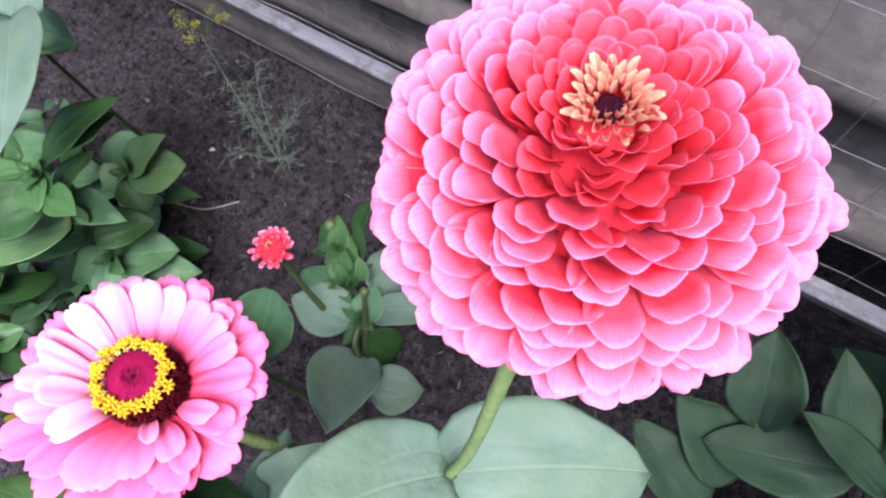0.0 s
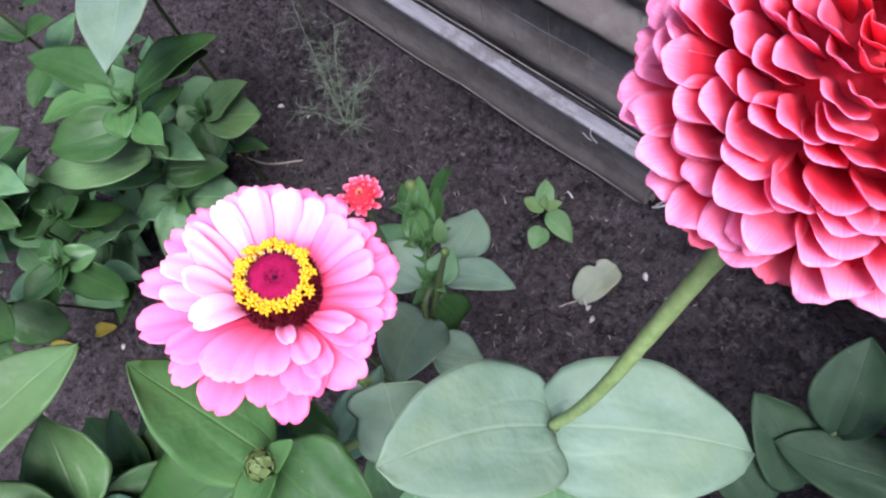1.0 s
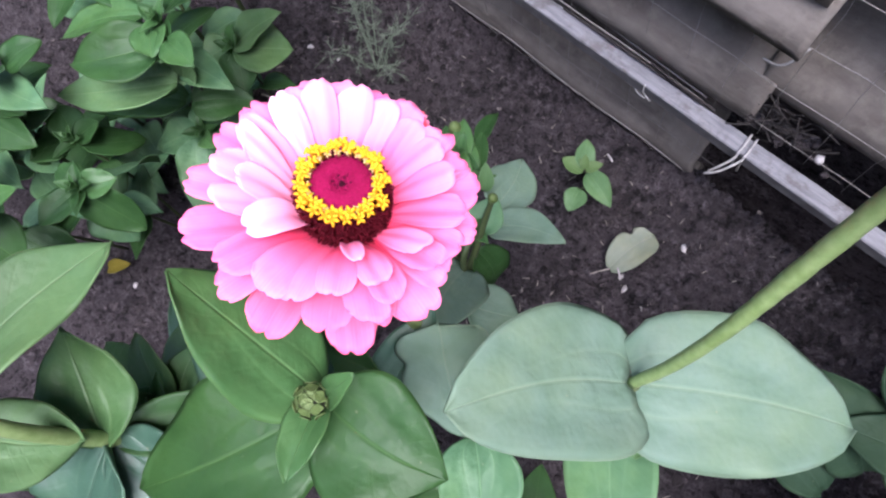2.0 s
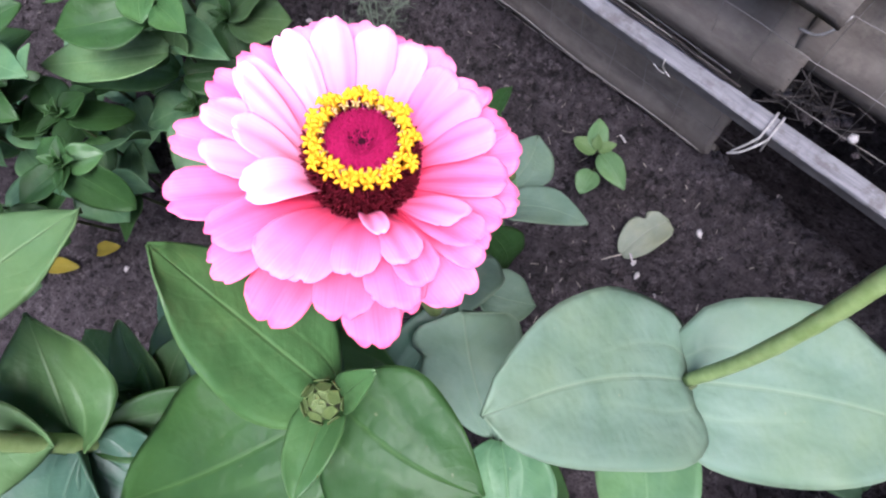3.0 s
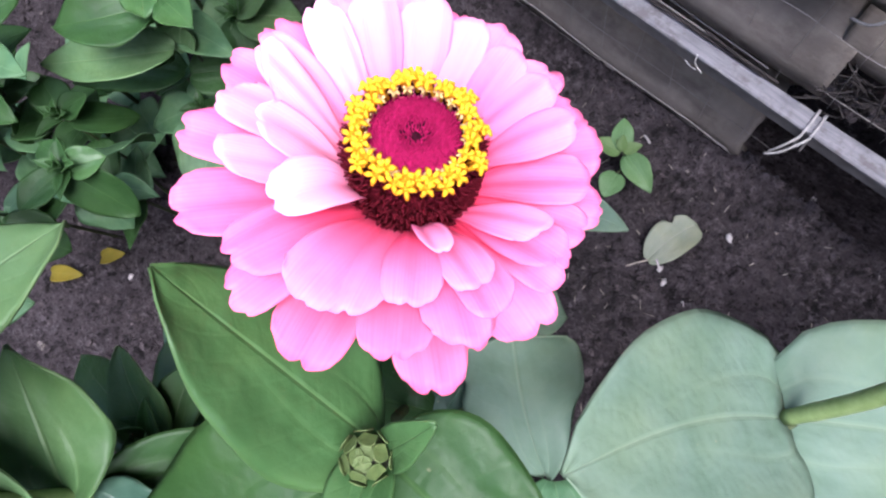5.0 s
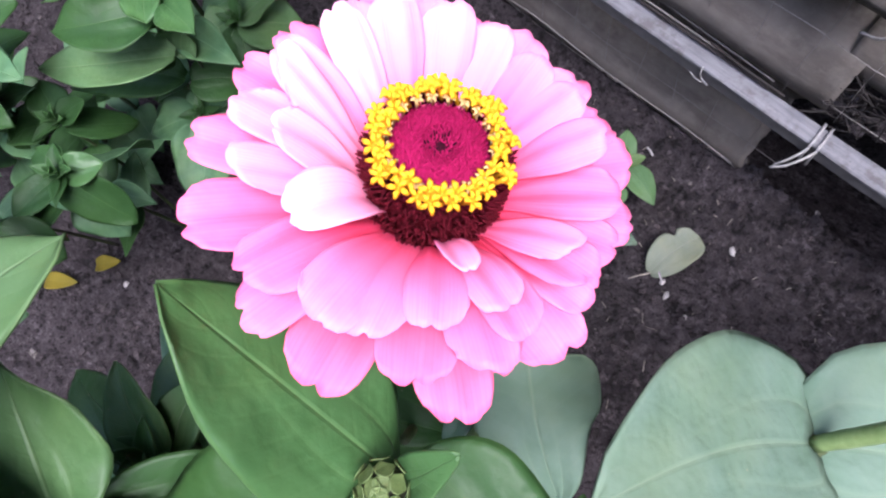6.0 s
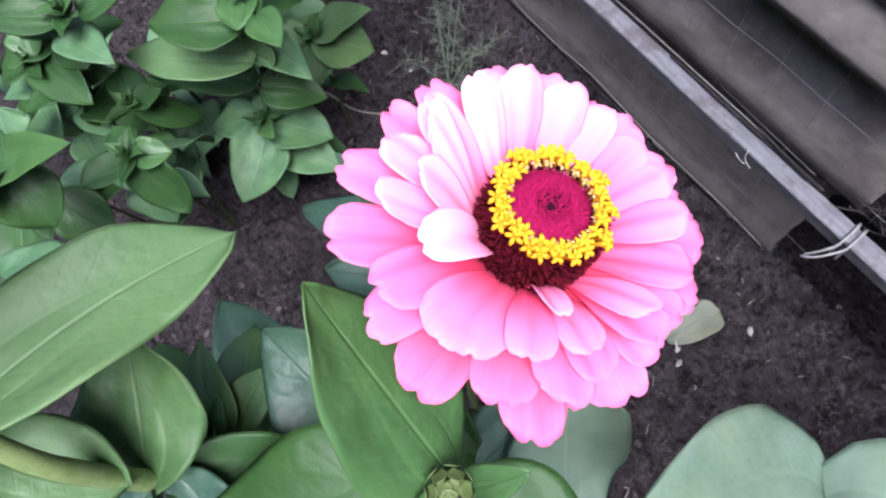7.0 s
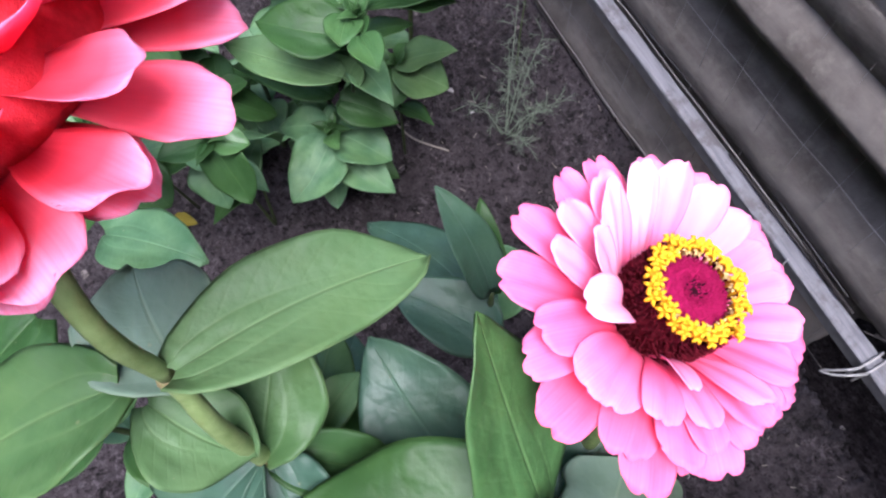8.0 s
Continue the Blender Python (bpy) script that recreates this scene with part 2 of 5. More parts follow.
CORAL_SOFT = petal_material("petal_coral_soft", (0.70, 0.020, 0.050), (0.92, 0.085, 0.150), (0.95, 0.40, 0.62), (0.95, 0.46, 0.69), 0.60, 0.50)
CORAL_DEEP = petal_material("petal_coral_deep", (0.58, 0.010, 0.020), (0.88, 0.055, 0.085), (0.93, 0.21, 0.32), (0.94, 0.26, 0.39), 0.60, 0.45)
CREAM = petal_material("floret_cream", (0.80, 0.10, 0.09), (0.88, 0.36, 0.26), (0.88, 0.66, 0.42), (0.88, 0.68, 0.46), 0.45)
YELLOW = plain_material("floret_yellow", (0.80, 0.37, 0.003), (0.90, 0.50, 0.006), 900.0, 0.6, translucent=0.2)
PALE_FLORET = plain_material("floret_pale", (0.62, 0.40, 0.14), (0.74, 0.52, 0.22), 900.0, 0.6, translucent=0.2)
CRIMSON = plain_material("disc_crimson", (0.20, 0.003, 0.038), (0.37, 0.008, 0.082), 1500.0, 0.85, 0.9, 0.0006, spec=0.12)
MAROON = plain_material("chaff_maroon", (0.050, 0.0022, 0.006), (0.140, 0.008, 0.018), 900.0, 0.85, 0.9, 0.001, spec=0.08)
CORAL_CORE = plain_material("coral_core", (0.42, 0.006, 0.016), (0.60, 0.016, 0.035), 900.0, 0.8)
EYE_DARK = plain_material("disc_eye_dark", (0.014, 0.001, 0.004), (0.040, 0.003, 0.012), 900.0, 0.85, 0.9, 0.0006, spec=0.08)
BUD = plain_material("bud_green", (0.050, 0.085, 0.020), (0.105, 0.145, 0.045), 700.0, 0.6)
BUD_DARK = plain_material("bud_dark", (0.010, 0.012, 0.006), (0.022, 0.024, 0.010), 700.0, 0.7)
SOIL = soil_material()
SHEET = sheet_material()
SKY_BLOCKER = plain_material("sky_blocker", (0.030, 0.034, 0.022), (0.060, 0.064, 0.045), 6.0, 0.9)
RAIL = rail_material()
# front plate of the rail: a darker grey than its top plate
RAIL_FRONT = plain_material("rail_front_face", (0.065, 0.063, 0.065), (0.125, 0.122, 0.126), 60.0, 0.85, 0.8, 0.001)
WIRE = plain_material("wire_grey", (0.130, 0.118, 0.108), (0.240, 0.222, 0.208), 400.0, 0.6)
TIE = plain_material("tie_grey", (0.20, 0.195, 0.19), (0.32, 0.31, 0.30), 300.0, 0.6)
STRAW = plain_material("dry_straw", (0.195, 0.173, 0.143), (0.315, 0.285, 0.247), 400.0, 0.8)
TWIG = plain_material("dead_stalk", (0.012, 0.010, 0.010), (0.036, 0.030, 0.028), 400.0, 0.9)
PEBBLE = plain_material("pale_pebble", (0.24, 0.225, 0.22), (0.40, 0.38, 0.37), 300.0, 0.7)
CLOD = clod_material()


# ---------------------------------------------------------------- helpers for building
def thing(name, at, label, category, group="", kind=""):
    ob = new(name)
    ob.location = at
    ob.empty_display_size = 0.01
    return tagged(ob, label, category, group, kind)


def as_mesh(name, bm, material, smooth=True):
    me = bpy.data.meshes.new(name)
    bm.normal_update()
    bm.to_mesh(me)
    bm.free()
    me.materials.append(material)
    if smooth:
        me.polygons.foreach_set("use_smooth", [True] * len(me.polygons))
    return me


def grid_mesh(name, rows, material, thick=0.0003, uvs=None):
    """A closed thin sheet from a grid of points (rows x columns), with its underside thick below, and UVs across and along."""
    nr, nc = len(rows), len(rows[0])
    top = np.array(rows, float)
    du = np.gradient(top, axis=1)
    dv = np.gradient(top, axis=0)
    nrm = np.cross(du, dv)
    nrm /= np.linalg.norm(nrm, axis=2, keepdims=True) + 1e-12
    low = top - nrm * thick
    verts = np.concatenate([top.reshape(-1, 3), low.reshape(-1, 3)])
    k = nr * nc
    faces, coords = [], []
    at = lambda i, j: i * nc + j
    uvw = lambda i, j: (j / (nc - 1), i / (nr - 1))
    for i in range(nr - 1):
        for j in range(nc - 1):
            q = ((i, j), (i, j + 1), (i + 1, j + 1), (i + 1, j))
            faces.append([at(*p) for p in q])
            coords += [uvw(*p) for p in q]
            faces.append([at(*p) + k for p in reversed(q)])
            coords += [uvw(*p) for p in reversed(q)]
    ring = [(0, j) for j in range(nc)] + [(i, nc - 1) for i in range(1, nr)] + [(nr - 1, j) for j in range(nc - 2, -1, -1)] + [(i, 0) for i in range(nr - 2, 0, -1)]
    for a, b in zip(ring, ring[1:] + ring[:1]):
        faces.append([at(*b), at(*a), at(*a) + k, at(*b) + k])
        coords += [uvw(*b), uvw(*a), uvw(*a), uvw(*b)]
    me = bpy.data.meshes.new(name)
    me.from_pydata(verts.tolist(), [], faces)
    layer = me.uv_layers.new(name="UVMap")
    layer.data.foreach_set("uv", np.array(coords, float).ravel())
    me.polygons.foreach_set("use_smooth", [True] * len(me.polygons))
    me.materials.append(material)
    me.update()
    return me


def place(name, me, parent, m=None, label=""):
    """A mesh object under a thing; m is its pose in the world."""
    ob = new(name, me)
    root = parent
    while root.parent:
        root = root.parent
    ob.parent = parent
    ob.matrix_basis = Matrix.Translation(-root.location) @ (m if m is not None else Matrix.Identity(4))
    if parent is not root:
        ob.matrix_parent_inverse = parent.matrix_basis.inverted()
    return tagged(ob, label) if label else ob


def part(name, bm, material, parent, label=""):
    return place(name, as_mesh(name, bm, material), parent, None, label)


def tube(bm, points, radii, sides=8, cap=True):
    """A round tube through points."""
    pts = [Vector(p) for p in points]
    rings, side = [], Vector((1, 0, 0))
    for i, p in enumerate(pts):
        d = (pts[min(i + 1, len(pts) - 1)] - pts[max(i - 1, 0)]).normalized()
        side = (side - d * side.dot(d))
        if side.length < 1e-4:
            side = d.orthogonal()
        side.normalize()
        up = d.cross(side)
        r = radii[i] if hasattr(radii, "__len__") else radii
        rings.append([bm.verts.new(p + (side * math.cos(a) + up * math.sin(a)) * r) for a in (2 * math.pi * k / sides for k in range(sides))])
    for a, b in zip(rings, rings[1:]):
        for k in range(sides):
            bm.faces.new((a[k], a[(k + 1) % sides], b[(k + 1) % sides], b[k]))
    if cap:
        bm.faces.new(rings[0][::-1])
        bm.faces.new(rings[-1])
    return bm


def bowed(points, n=14):
    """A smooth line (Catmull-Rom) through a few points."""
    p = [Vector(q) for q in points]
    p = [p[0] * 2 - p[1]] + p + [p[-1] * 2 - p[-2]]
    out = []
    for i in range(1, len(p) - 2):
        for k in range(n):
            t = k / n
            out.append(0.5 * ((2 * p[i]) + (p[i + 1] - p[i - 1]) * t + (2 * p[i - 1] - 5 * p[i] + 4 * p[i + 1] - p[i + 2]) * t * t + (3 * p[i] - p[i - 1] - 3 * p[i + 1] + p[i + 2]) * t ** 3))
    return out + [p[-2]]


def axes_pose(at, along, up):
    """A pose whose y runs along and whose z is as near up as it can be."""
    y = Vector(along).normalized()
    z = Vector(up) - y * Vector(up).dot(y)
    if z.length < 1e-5:
        z = y.orthogonal()
    z.normalize()
    x = y.cross(z)
    m = Matrix((x, y, z)).transposed().to_4x4()
    m.translation = at
    return m


def leaf_rows(length, width, rng, a=0.5, b=0.8, arch=0.08, fold=0.12, wave=0.04, curl=0.0, lobe=0.03, nick=0.0, nr=17, nc=15):
    """Points of an ovate leaf: y along, z up. arch: rise of the middle; fold: sides lifted; curl: tip bent down; nick: a bite out of one margin."""
    peak = (a / (a + b)) ** a * (b / (a + b)) ** b
    ph, ph2, bend = rng.uniform(0, 6.3), rng.uniform(0, 6.3), rng.uniform(-0.06, 0.06)
    rows = []
    for i in range(nr):
        s = i / (nr - 1)
        s2 = 0.012 + 0.988 * s
        w = width * 0.5 * (s2 ** a) * ((1 - s) ** b) / peak * (1 + 0.010 * math.sin(ph * 3 + 13 * s)) + width * 0.006
        row = []
        for j in range(nc):
            u = 2 * j / (nc - 1) - 1
            z = length * (arch * 4 * s * (1 - s) - curl * s ** 3)
            z += w * fold * (abs(u) ** 1.6) * 2
            z -= width * 0.022 * math.exp(-(u / 0.13) ** 2) * (1 - s)
            z -= width * 0.024 * math.exp(-((abs(u) - 0.55 * (1 - 0.6 * s)) / 0.16) ** 2) * math.sin(math.pi * min(1.0, s * 1.1 + 0.1)) if s < 0.82 else 0.0
            z += width * wave * (abs(u) ** 2) * math.sin(ph + 7 * s + 1.3 * u) + width * wave * 0.5 * math.sin(ph2 + 15 * s + 2 * u) * abs(u) ** 3
            bite = 1 - nick * math.exp(-((s - 0.70) / 0.055) ** 2) if u < 0 else 1.0
            row.append((u * w * bite + bend * length * math.sin(math.pi * s), s * length - lobe * width * abs(u) ** 1.5 * (1 - s) ** 4, z))
        rows.append(row)
    return rows


LEAF_COUNT = [0]


def leaf(parent, base, tip, width, material, up=(0, 0, 1), name="leaf", label="", thick=0.0004, seed=None, **shape):
    """One leaf from its base to its tip, as a part of its plant."""
    LEAF_COUNT[0] += seed is None
    rng = random.Random(seed or LEAF_COUNT[0] * 7 + 3)
    base, tip = Vector(base), Vector(tip)
    me = grid_mesh(name, leaf_rows((tip - base).length, width, rng, **shape), material, thick)
    return place(name, me, parent, axes_pose(base, tip - base, up), label)


def stem(parent, points, r0, r1, material=None, name="stem", sides=10):
    line = bowed(points, 8)
    k = len(line) - 1
    rng = random.Random(len(line))
    bm = tube(bmesh.new(), line, [(r0 + (r1 - r0) * i / k) * (1 + 0.05 * rng.uniform(-1, 1)) for i in range(k + 1)], sides)
    return part(name, bm, material or STEM, parent)


def petal_rows(length, width, cup, droop, notch, rng, neck=0.32, nr=14, nc=11, ruffle=0.02, blunt=0.40, curl=0.0):
    """A tongue-shaped petal: y along, z up. cup: sides lifted (minus: lowered); droop: tip bent down;
    blunt: the share of the length taken by the rounded end; notch: depth of the nicks in the end."""
    rows = []
    ph, skew, ripple = rng.uniform(0, 6.3), rng.uniform(-0.06, 0.06), rng.uniform(7, 12)
    mid, lop, deep = rng.uniform(-0.22, 0.22), rng.uniform(-0.05, 0.05), rng.uniform(0.4, 1.4) * notch
    s0 = 1 - blunt
    for i in range(nr):
        s = i / (nr - 1)
        t = max(0.0, (s - s0) / blunt)
        w = 0.5 * width * (neck + (1 - neck) * math.sin(0.5 * math.pi * min(1.0, s / 0.70)) ** 1.25)
        row = []
        for j in range(nc):
            u = 2 * j / (nc - 1) - 1
            x = u * w * math.sqrt(1 - 0.22 * t * t)
            y = min(s, s0) + blunt * t * (1 - 0.92 * abs(u) ** 2.3) ** 0.43
            nick = math.exp(-((u - mid) / 0.11) ** 2) + 0.6 * math.exp(-((u - mid - 0.62) / 0.10) ** 2) + 0.6 * math.exp(-((u - mid + 0.62) / 0.10) ** 2)
            y += t ** 2 * (lop * u - deep * nick)
            z = length * (curl * y ** 4 - droop * y ** 2.2) + cup * width * (u * u) * (0.4 + 0.6 * math.sin(math.pi * min(1, s * 0.8)))
            z += width * 0.006 * math.cos(u * ripple) * math.sin(math.pi * min(1, s * 0.9))
            z += width * ruffle * math.sin(ph + 4 * u + 4 * s) * s * s
            row.append((x + skew * length * y * y, y * length, z))
        rows.append(row)
    return rows


def tongue_rows(base, tip, side, width, bow, cup, notch, rng, neck=0.36, nr=17, nc=17, ruffle=0.045):
    """A ray petal from base to tip along a bowed line, side pointing across it: narrow at the foot, broad and blunt at the
    end, with nicks in the rim and shallow pleats along it. bow: rise of the middle; cup: sides lifted, both as shares."""
    base, tip, side = Vector(base), Vector(tip), Vector(side).normalized()
    chord = tip - base
    length = chord.length
    up = side.cross(chord).normalized()
    mid = (base + tip) / 2 + up * bow * length * 2
    blunt = min(0.48, max(0.22, 0.50 * width / length))
    s0 = 1 - blunt
    nicks = [(rng.uniform(-0.30, 0.30), rng.uniform(0.5, 1.3)), (rng.uniform(0.45, 0.75), rng.uniform(0.1, 0.7)), (rng.uniform(-0.75, -0.45), rng.uniform(0.1, 0.7))]
    ph, pleat, lop, sway = rng.uniform(0, 6.3), rng.uniform(5, 8), rng.uniform(-0.06, 0.06), rng.uniform(-0.05, 0.05)
    rows = []
    for i in range(nr):
        s = i / (nr - 1)
        t = max(0.0, (s - s0) / blunt)
        k = min(1.0, s / 0.66)
        w = 0.5 * width * (neck + (1 - neck) * k * k * (3 - 2 * k))
        row = []
        for j in range(nc):
            u = 2 * j / (nc - 1) - 1
            y = min(s, s0) + blunt * t * (1 - 0.92 * abs(u) ** 2.5) ** 0.4
            y += t * t * (lop * u - notch * sum(d * math.exp(-((u - c) / 0.13) ** 2) for c, d in nicks))
            p = base * (1 - y) ** 2 + mid * 2 * y * (1 - y) + tip * y * y
            n = side.cross((mid - base) * (1 - y) + (tip - mid) * y).normalized()
            z = cup * width * u * u * math.sin(math.pi * min(1, 0.15 + s * 0.75)) + width * 0.024 * math.cos(ph + u * pleat) * math.sin(math.pi * min(1, s * 0.85))
            z += width * ruffle * math.sin(ph + 3.5 * u + 3 * s) * s ** 3
            row.append(p + side * (u * w * math.sqrt(1 - 0.12 * t * t) + sway * length * y * y) + n * z)
        rows.append(row)
    return rows


# ---------------------------------------------------------------- ground
def spaced(lo, hi, step, far, grow=1.35):
    mid = list(np.arange(lo, hi + step / 2, step))
    out, d, a, b = mid, step, lo, hi
    while b < far:
        d *= grow
        a, b = a - d, b + d
        out = [a] + out + [b]
    return out


def soil_height(x, y):
    p = Vector((x, y, 0))
    h = 0.010 * noise.noise(p * 7) + 0.007 * noise.noise(p * 30) + 0.0125 * abs(noise.noise(p * 62)) + 0.0085 * abs(noise.noise(p * 140 + Vector((0, 0, 4)))) + 0.0022 * noise.noise(p * 300)
    rough = max(0.0, min(1.0, (x + 0.01) / 0.05)) * max(0.0, min(1.0, (y - 0.13) / 0.05)) if x < 0.5 and y < 0.5 else 0.0
    h += rough * (0.016 * abs(noise.noise(p * 88 + Vector((3, 0, 0)))) + 0.010 * abs(noise.noise(p * 170)) - 0.006)
    berm = min(1.0, max(0.0, (y - 0.212) / 0.034)) if y < 0.5 else 0.0
    h = h * (1 - 0.6 * berm * (1 - rough)) + 0.022 * berm * berm
    ledge = 0.256 + 0.008 * noise.noise(p * 55)
    under = max(0.0, min(1.0, (x - 0.008) / 0.010)) if y < 0.5 and x < 1.5 else 0.0
    h -= 0.020 * (1 - under) * max(0.0, 1 - abs(y - 0.2520) / 0.0045) if y < 0.5 else 0.0
    # trench and hidden bank added to shut out light and keep the gap black
    h -= 0.300 * under * max(0.0, min(1.0, (y - ledge) / 0.008)) * max(0.0, min(1.0, (0.316 - y) / 0.006))
    h += 0.26 * under * max(0.0, min(1.0, (y - 0.312) / 0.010))
    near = max(0.0, 1 - (abs(x + 0.1) + abs(y)) / 3.0)
    return h * (0.3 + 0.7 * near)


def build_ground():
    xs, ys = spaced(-0.72, 0.40, 0.0027, 300), spaced(-0.36, 0.30, 0.0027, 300)
    nx, ny = len(xs), len(ys)
    verts = [(x, y, soil_height(x, y)) for y in ys for x in xs]
    faces = [(j * nx + i, j * nx + i + 1, (j + 1) * nx + i + 1, (j + 1) * nx + i) for j in range(ny - 1) for i in range(nx - 1)]
    me = bpy.data.meshes.new("ground")
    me.from_pydata(verts, [], faces)
    me.polygons.foreach_set("use_smooth", [True] * len(me.polygons))
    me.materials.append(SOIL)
    tagged(new("ground", me), "dark damp garden soil, crumbly and bare between plants", "soil", "", "structure")


def crumb(bm, at, r, rng, flat=0.65):
    seg = bmesh.ops.create_icosphere(bm, subdivisions=1, radius=r)["verts"]
    for v in seg:
        v.co = Vector((v.co.x, v.co.y, v.co.z * flat)) * rng.uniform(0.72, 1.2)
        v.co += Vector(at)


def build_clods():
    """Loose crumbs of soil, as one joined mesh."""
    rng = random.Random(5)
    base = bmesh.new()
    bmesh.ops.create_icosphere(base, subdivisions=1, radius=1.0)
    bv = np.array([v.co[:] for v in base.verts])
    bf = np.array([[v.index for v in f.verts] for f in base.faces])
    base.free()
    verts, faces, k = [], [], 0
    for _ in range(34000):
        x, y = rng.uniform(-0.72, 0.36), rng.uniform(-0.34, 0.262)
        if noise.noise(Vector((x * 9, y * 9, 3))) < rng.uniform(-0.5, 0.25):
            continue
        r = 0.0005 + 0.0048 * rng.random() ** 6
        j = np.array([rng.uniform(0.3, 1.5) for _ in range(len(bv) * 3)]).reshape(-1, 3)
        verts.append(bv * j * (r, r, r * 0.55) + (x, y, soil_height(x, y) + r * 0.1))
        faces.append(bf + k)
        k += len(bv)
    me = bpy.data.meshes.new("soil_crumbs")
    me.from_pydata(np.concatenate(verts).tolist(), [], np.concatenate(faces).tolist())
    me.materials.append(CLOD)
    tagged(new("soil_crumbs", me), "loose dark crumbs of soil lying on the bed", "soil", "", "stuff")


# ---------------------------------------------------------------- fence
PITCH, CREST_Y = 0.145, 0.2535


def build_sheet(name, x0, x1, z0, z1, crest, deep, back, label, broken=0.0):
    """A corrugated sheet laid on its side: the waves run along the fence. broken: how much of its lower corner is gone."""
    zs = np.arange(z0, z1 + 0.001, PITCH / 26)
    xs = np.concatenate([np.linspace(x0, max(x0, -0.6), 12)[:-1], np.linspace(max(x0, -0.6), min(x1, 0.6), 130)] + ([np.linspace(0.6, x1, 12)[1:]] if x1 > 0.6 else []))
    rows = []
    for z in zs:
        y = CREST_Y + back + deep * 0.5 * (1 - math.cos(2 * math.pi * (z - crest) / PITCH))
        gone = broken * max(0.0, min(1.0, (0.135 - z) / 0.04)) * (1 + 0.25 * noise.noise(Vector((0, 7, z * 60)))) / (x1 + 0.1)
        rows.append([(x - max(0.0, x + 0.1) * gone, y + 0.0014 * noise.noise(Vector((x * 6, z * 6, back * 50))) + 0.0005 * noise.noise(Vector((x * 50, z * 50, 2))), z + 0.0012 * noise.noise(Vector((x * 25, 3, back * 90)))) for x in xs])
    me = grid_mesh(name, rows, SHEET, -0.006)
    return tagged(new(name, me), label, "fence sheet", "corrugated fence sheets", "structure")


def build_sky_blockers():
    """Unseen plain dark walls, added behind and beside the bed to cut off low sky light."""
    for name, x0, x1, y0, y1 in (("wall_south", -2.6, 2.6, -1.50, -1.40), ("wall_east", 2.5, 2.6, -1.40, 0.22), ("wall_west", -2.6, -2.5, -1.40, 0.22)):
        bm = bmesh.new()
        bmesh.ops.create_cube(bm, size=1.0)
        for v in bm.verts:
            v.co = Vector((x0 if v.co.x < 0 else x1, y0 if v.co.y < 0 else y1, -0.1 if v.co.z < 0 else 2.5))
        me = as_mesh(name, bm, SKY_BLOCKER, False)
        tagged(new(name, me), "unseen plain dark wall added to block low sky light", "wall", "", "structure")


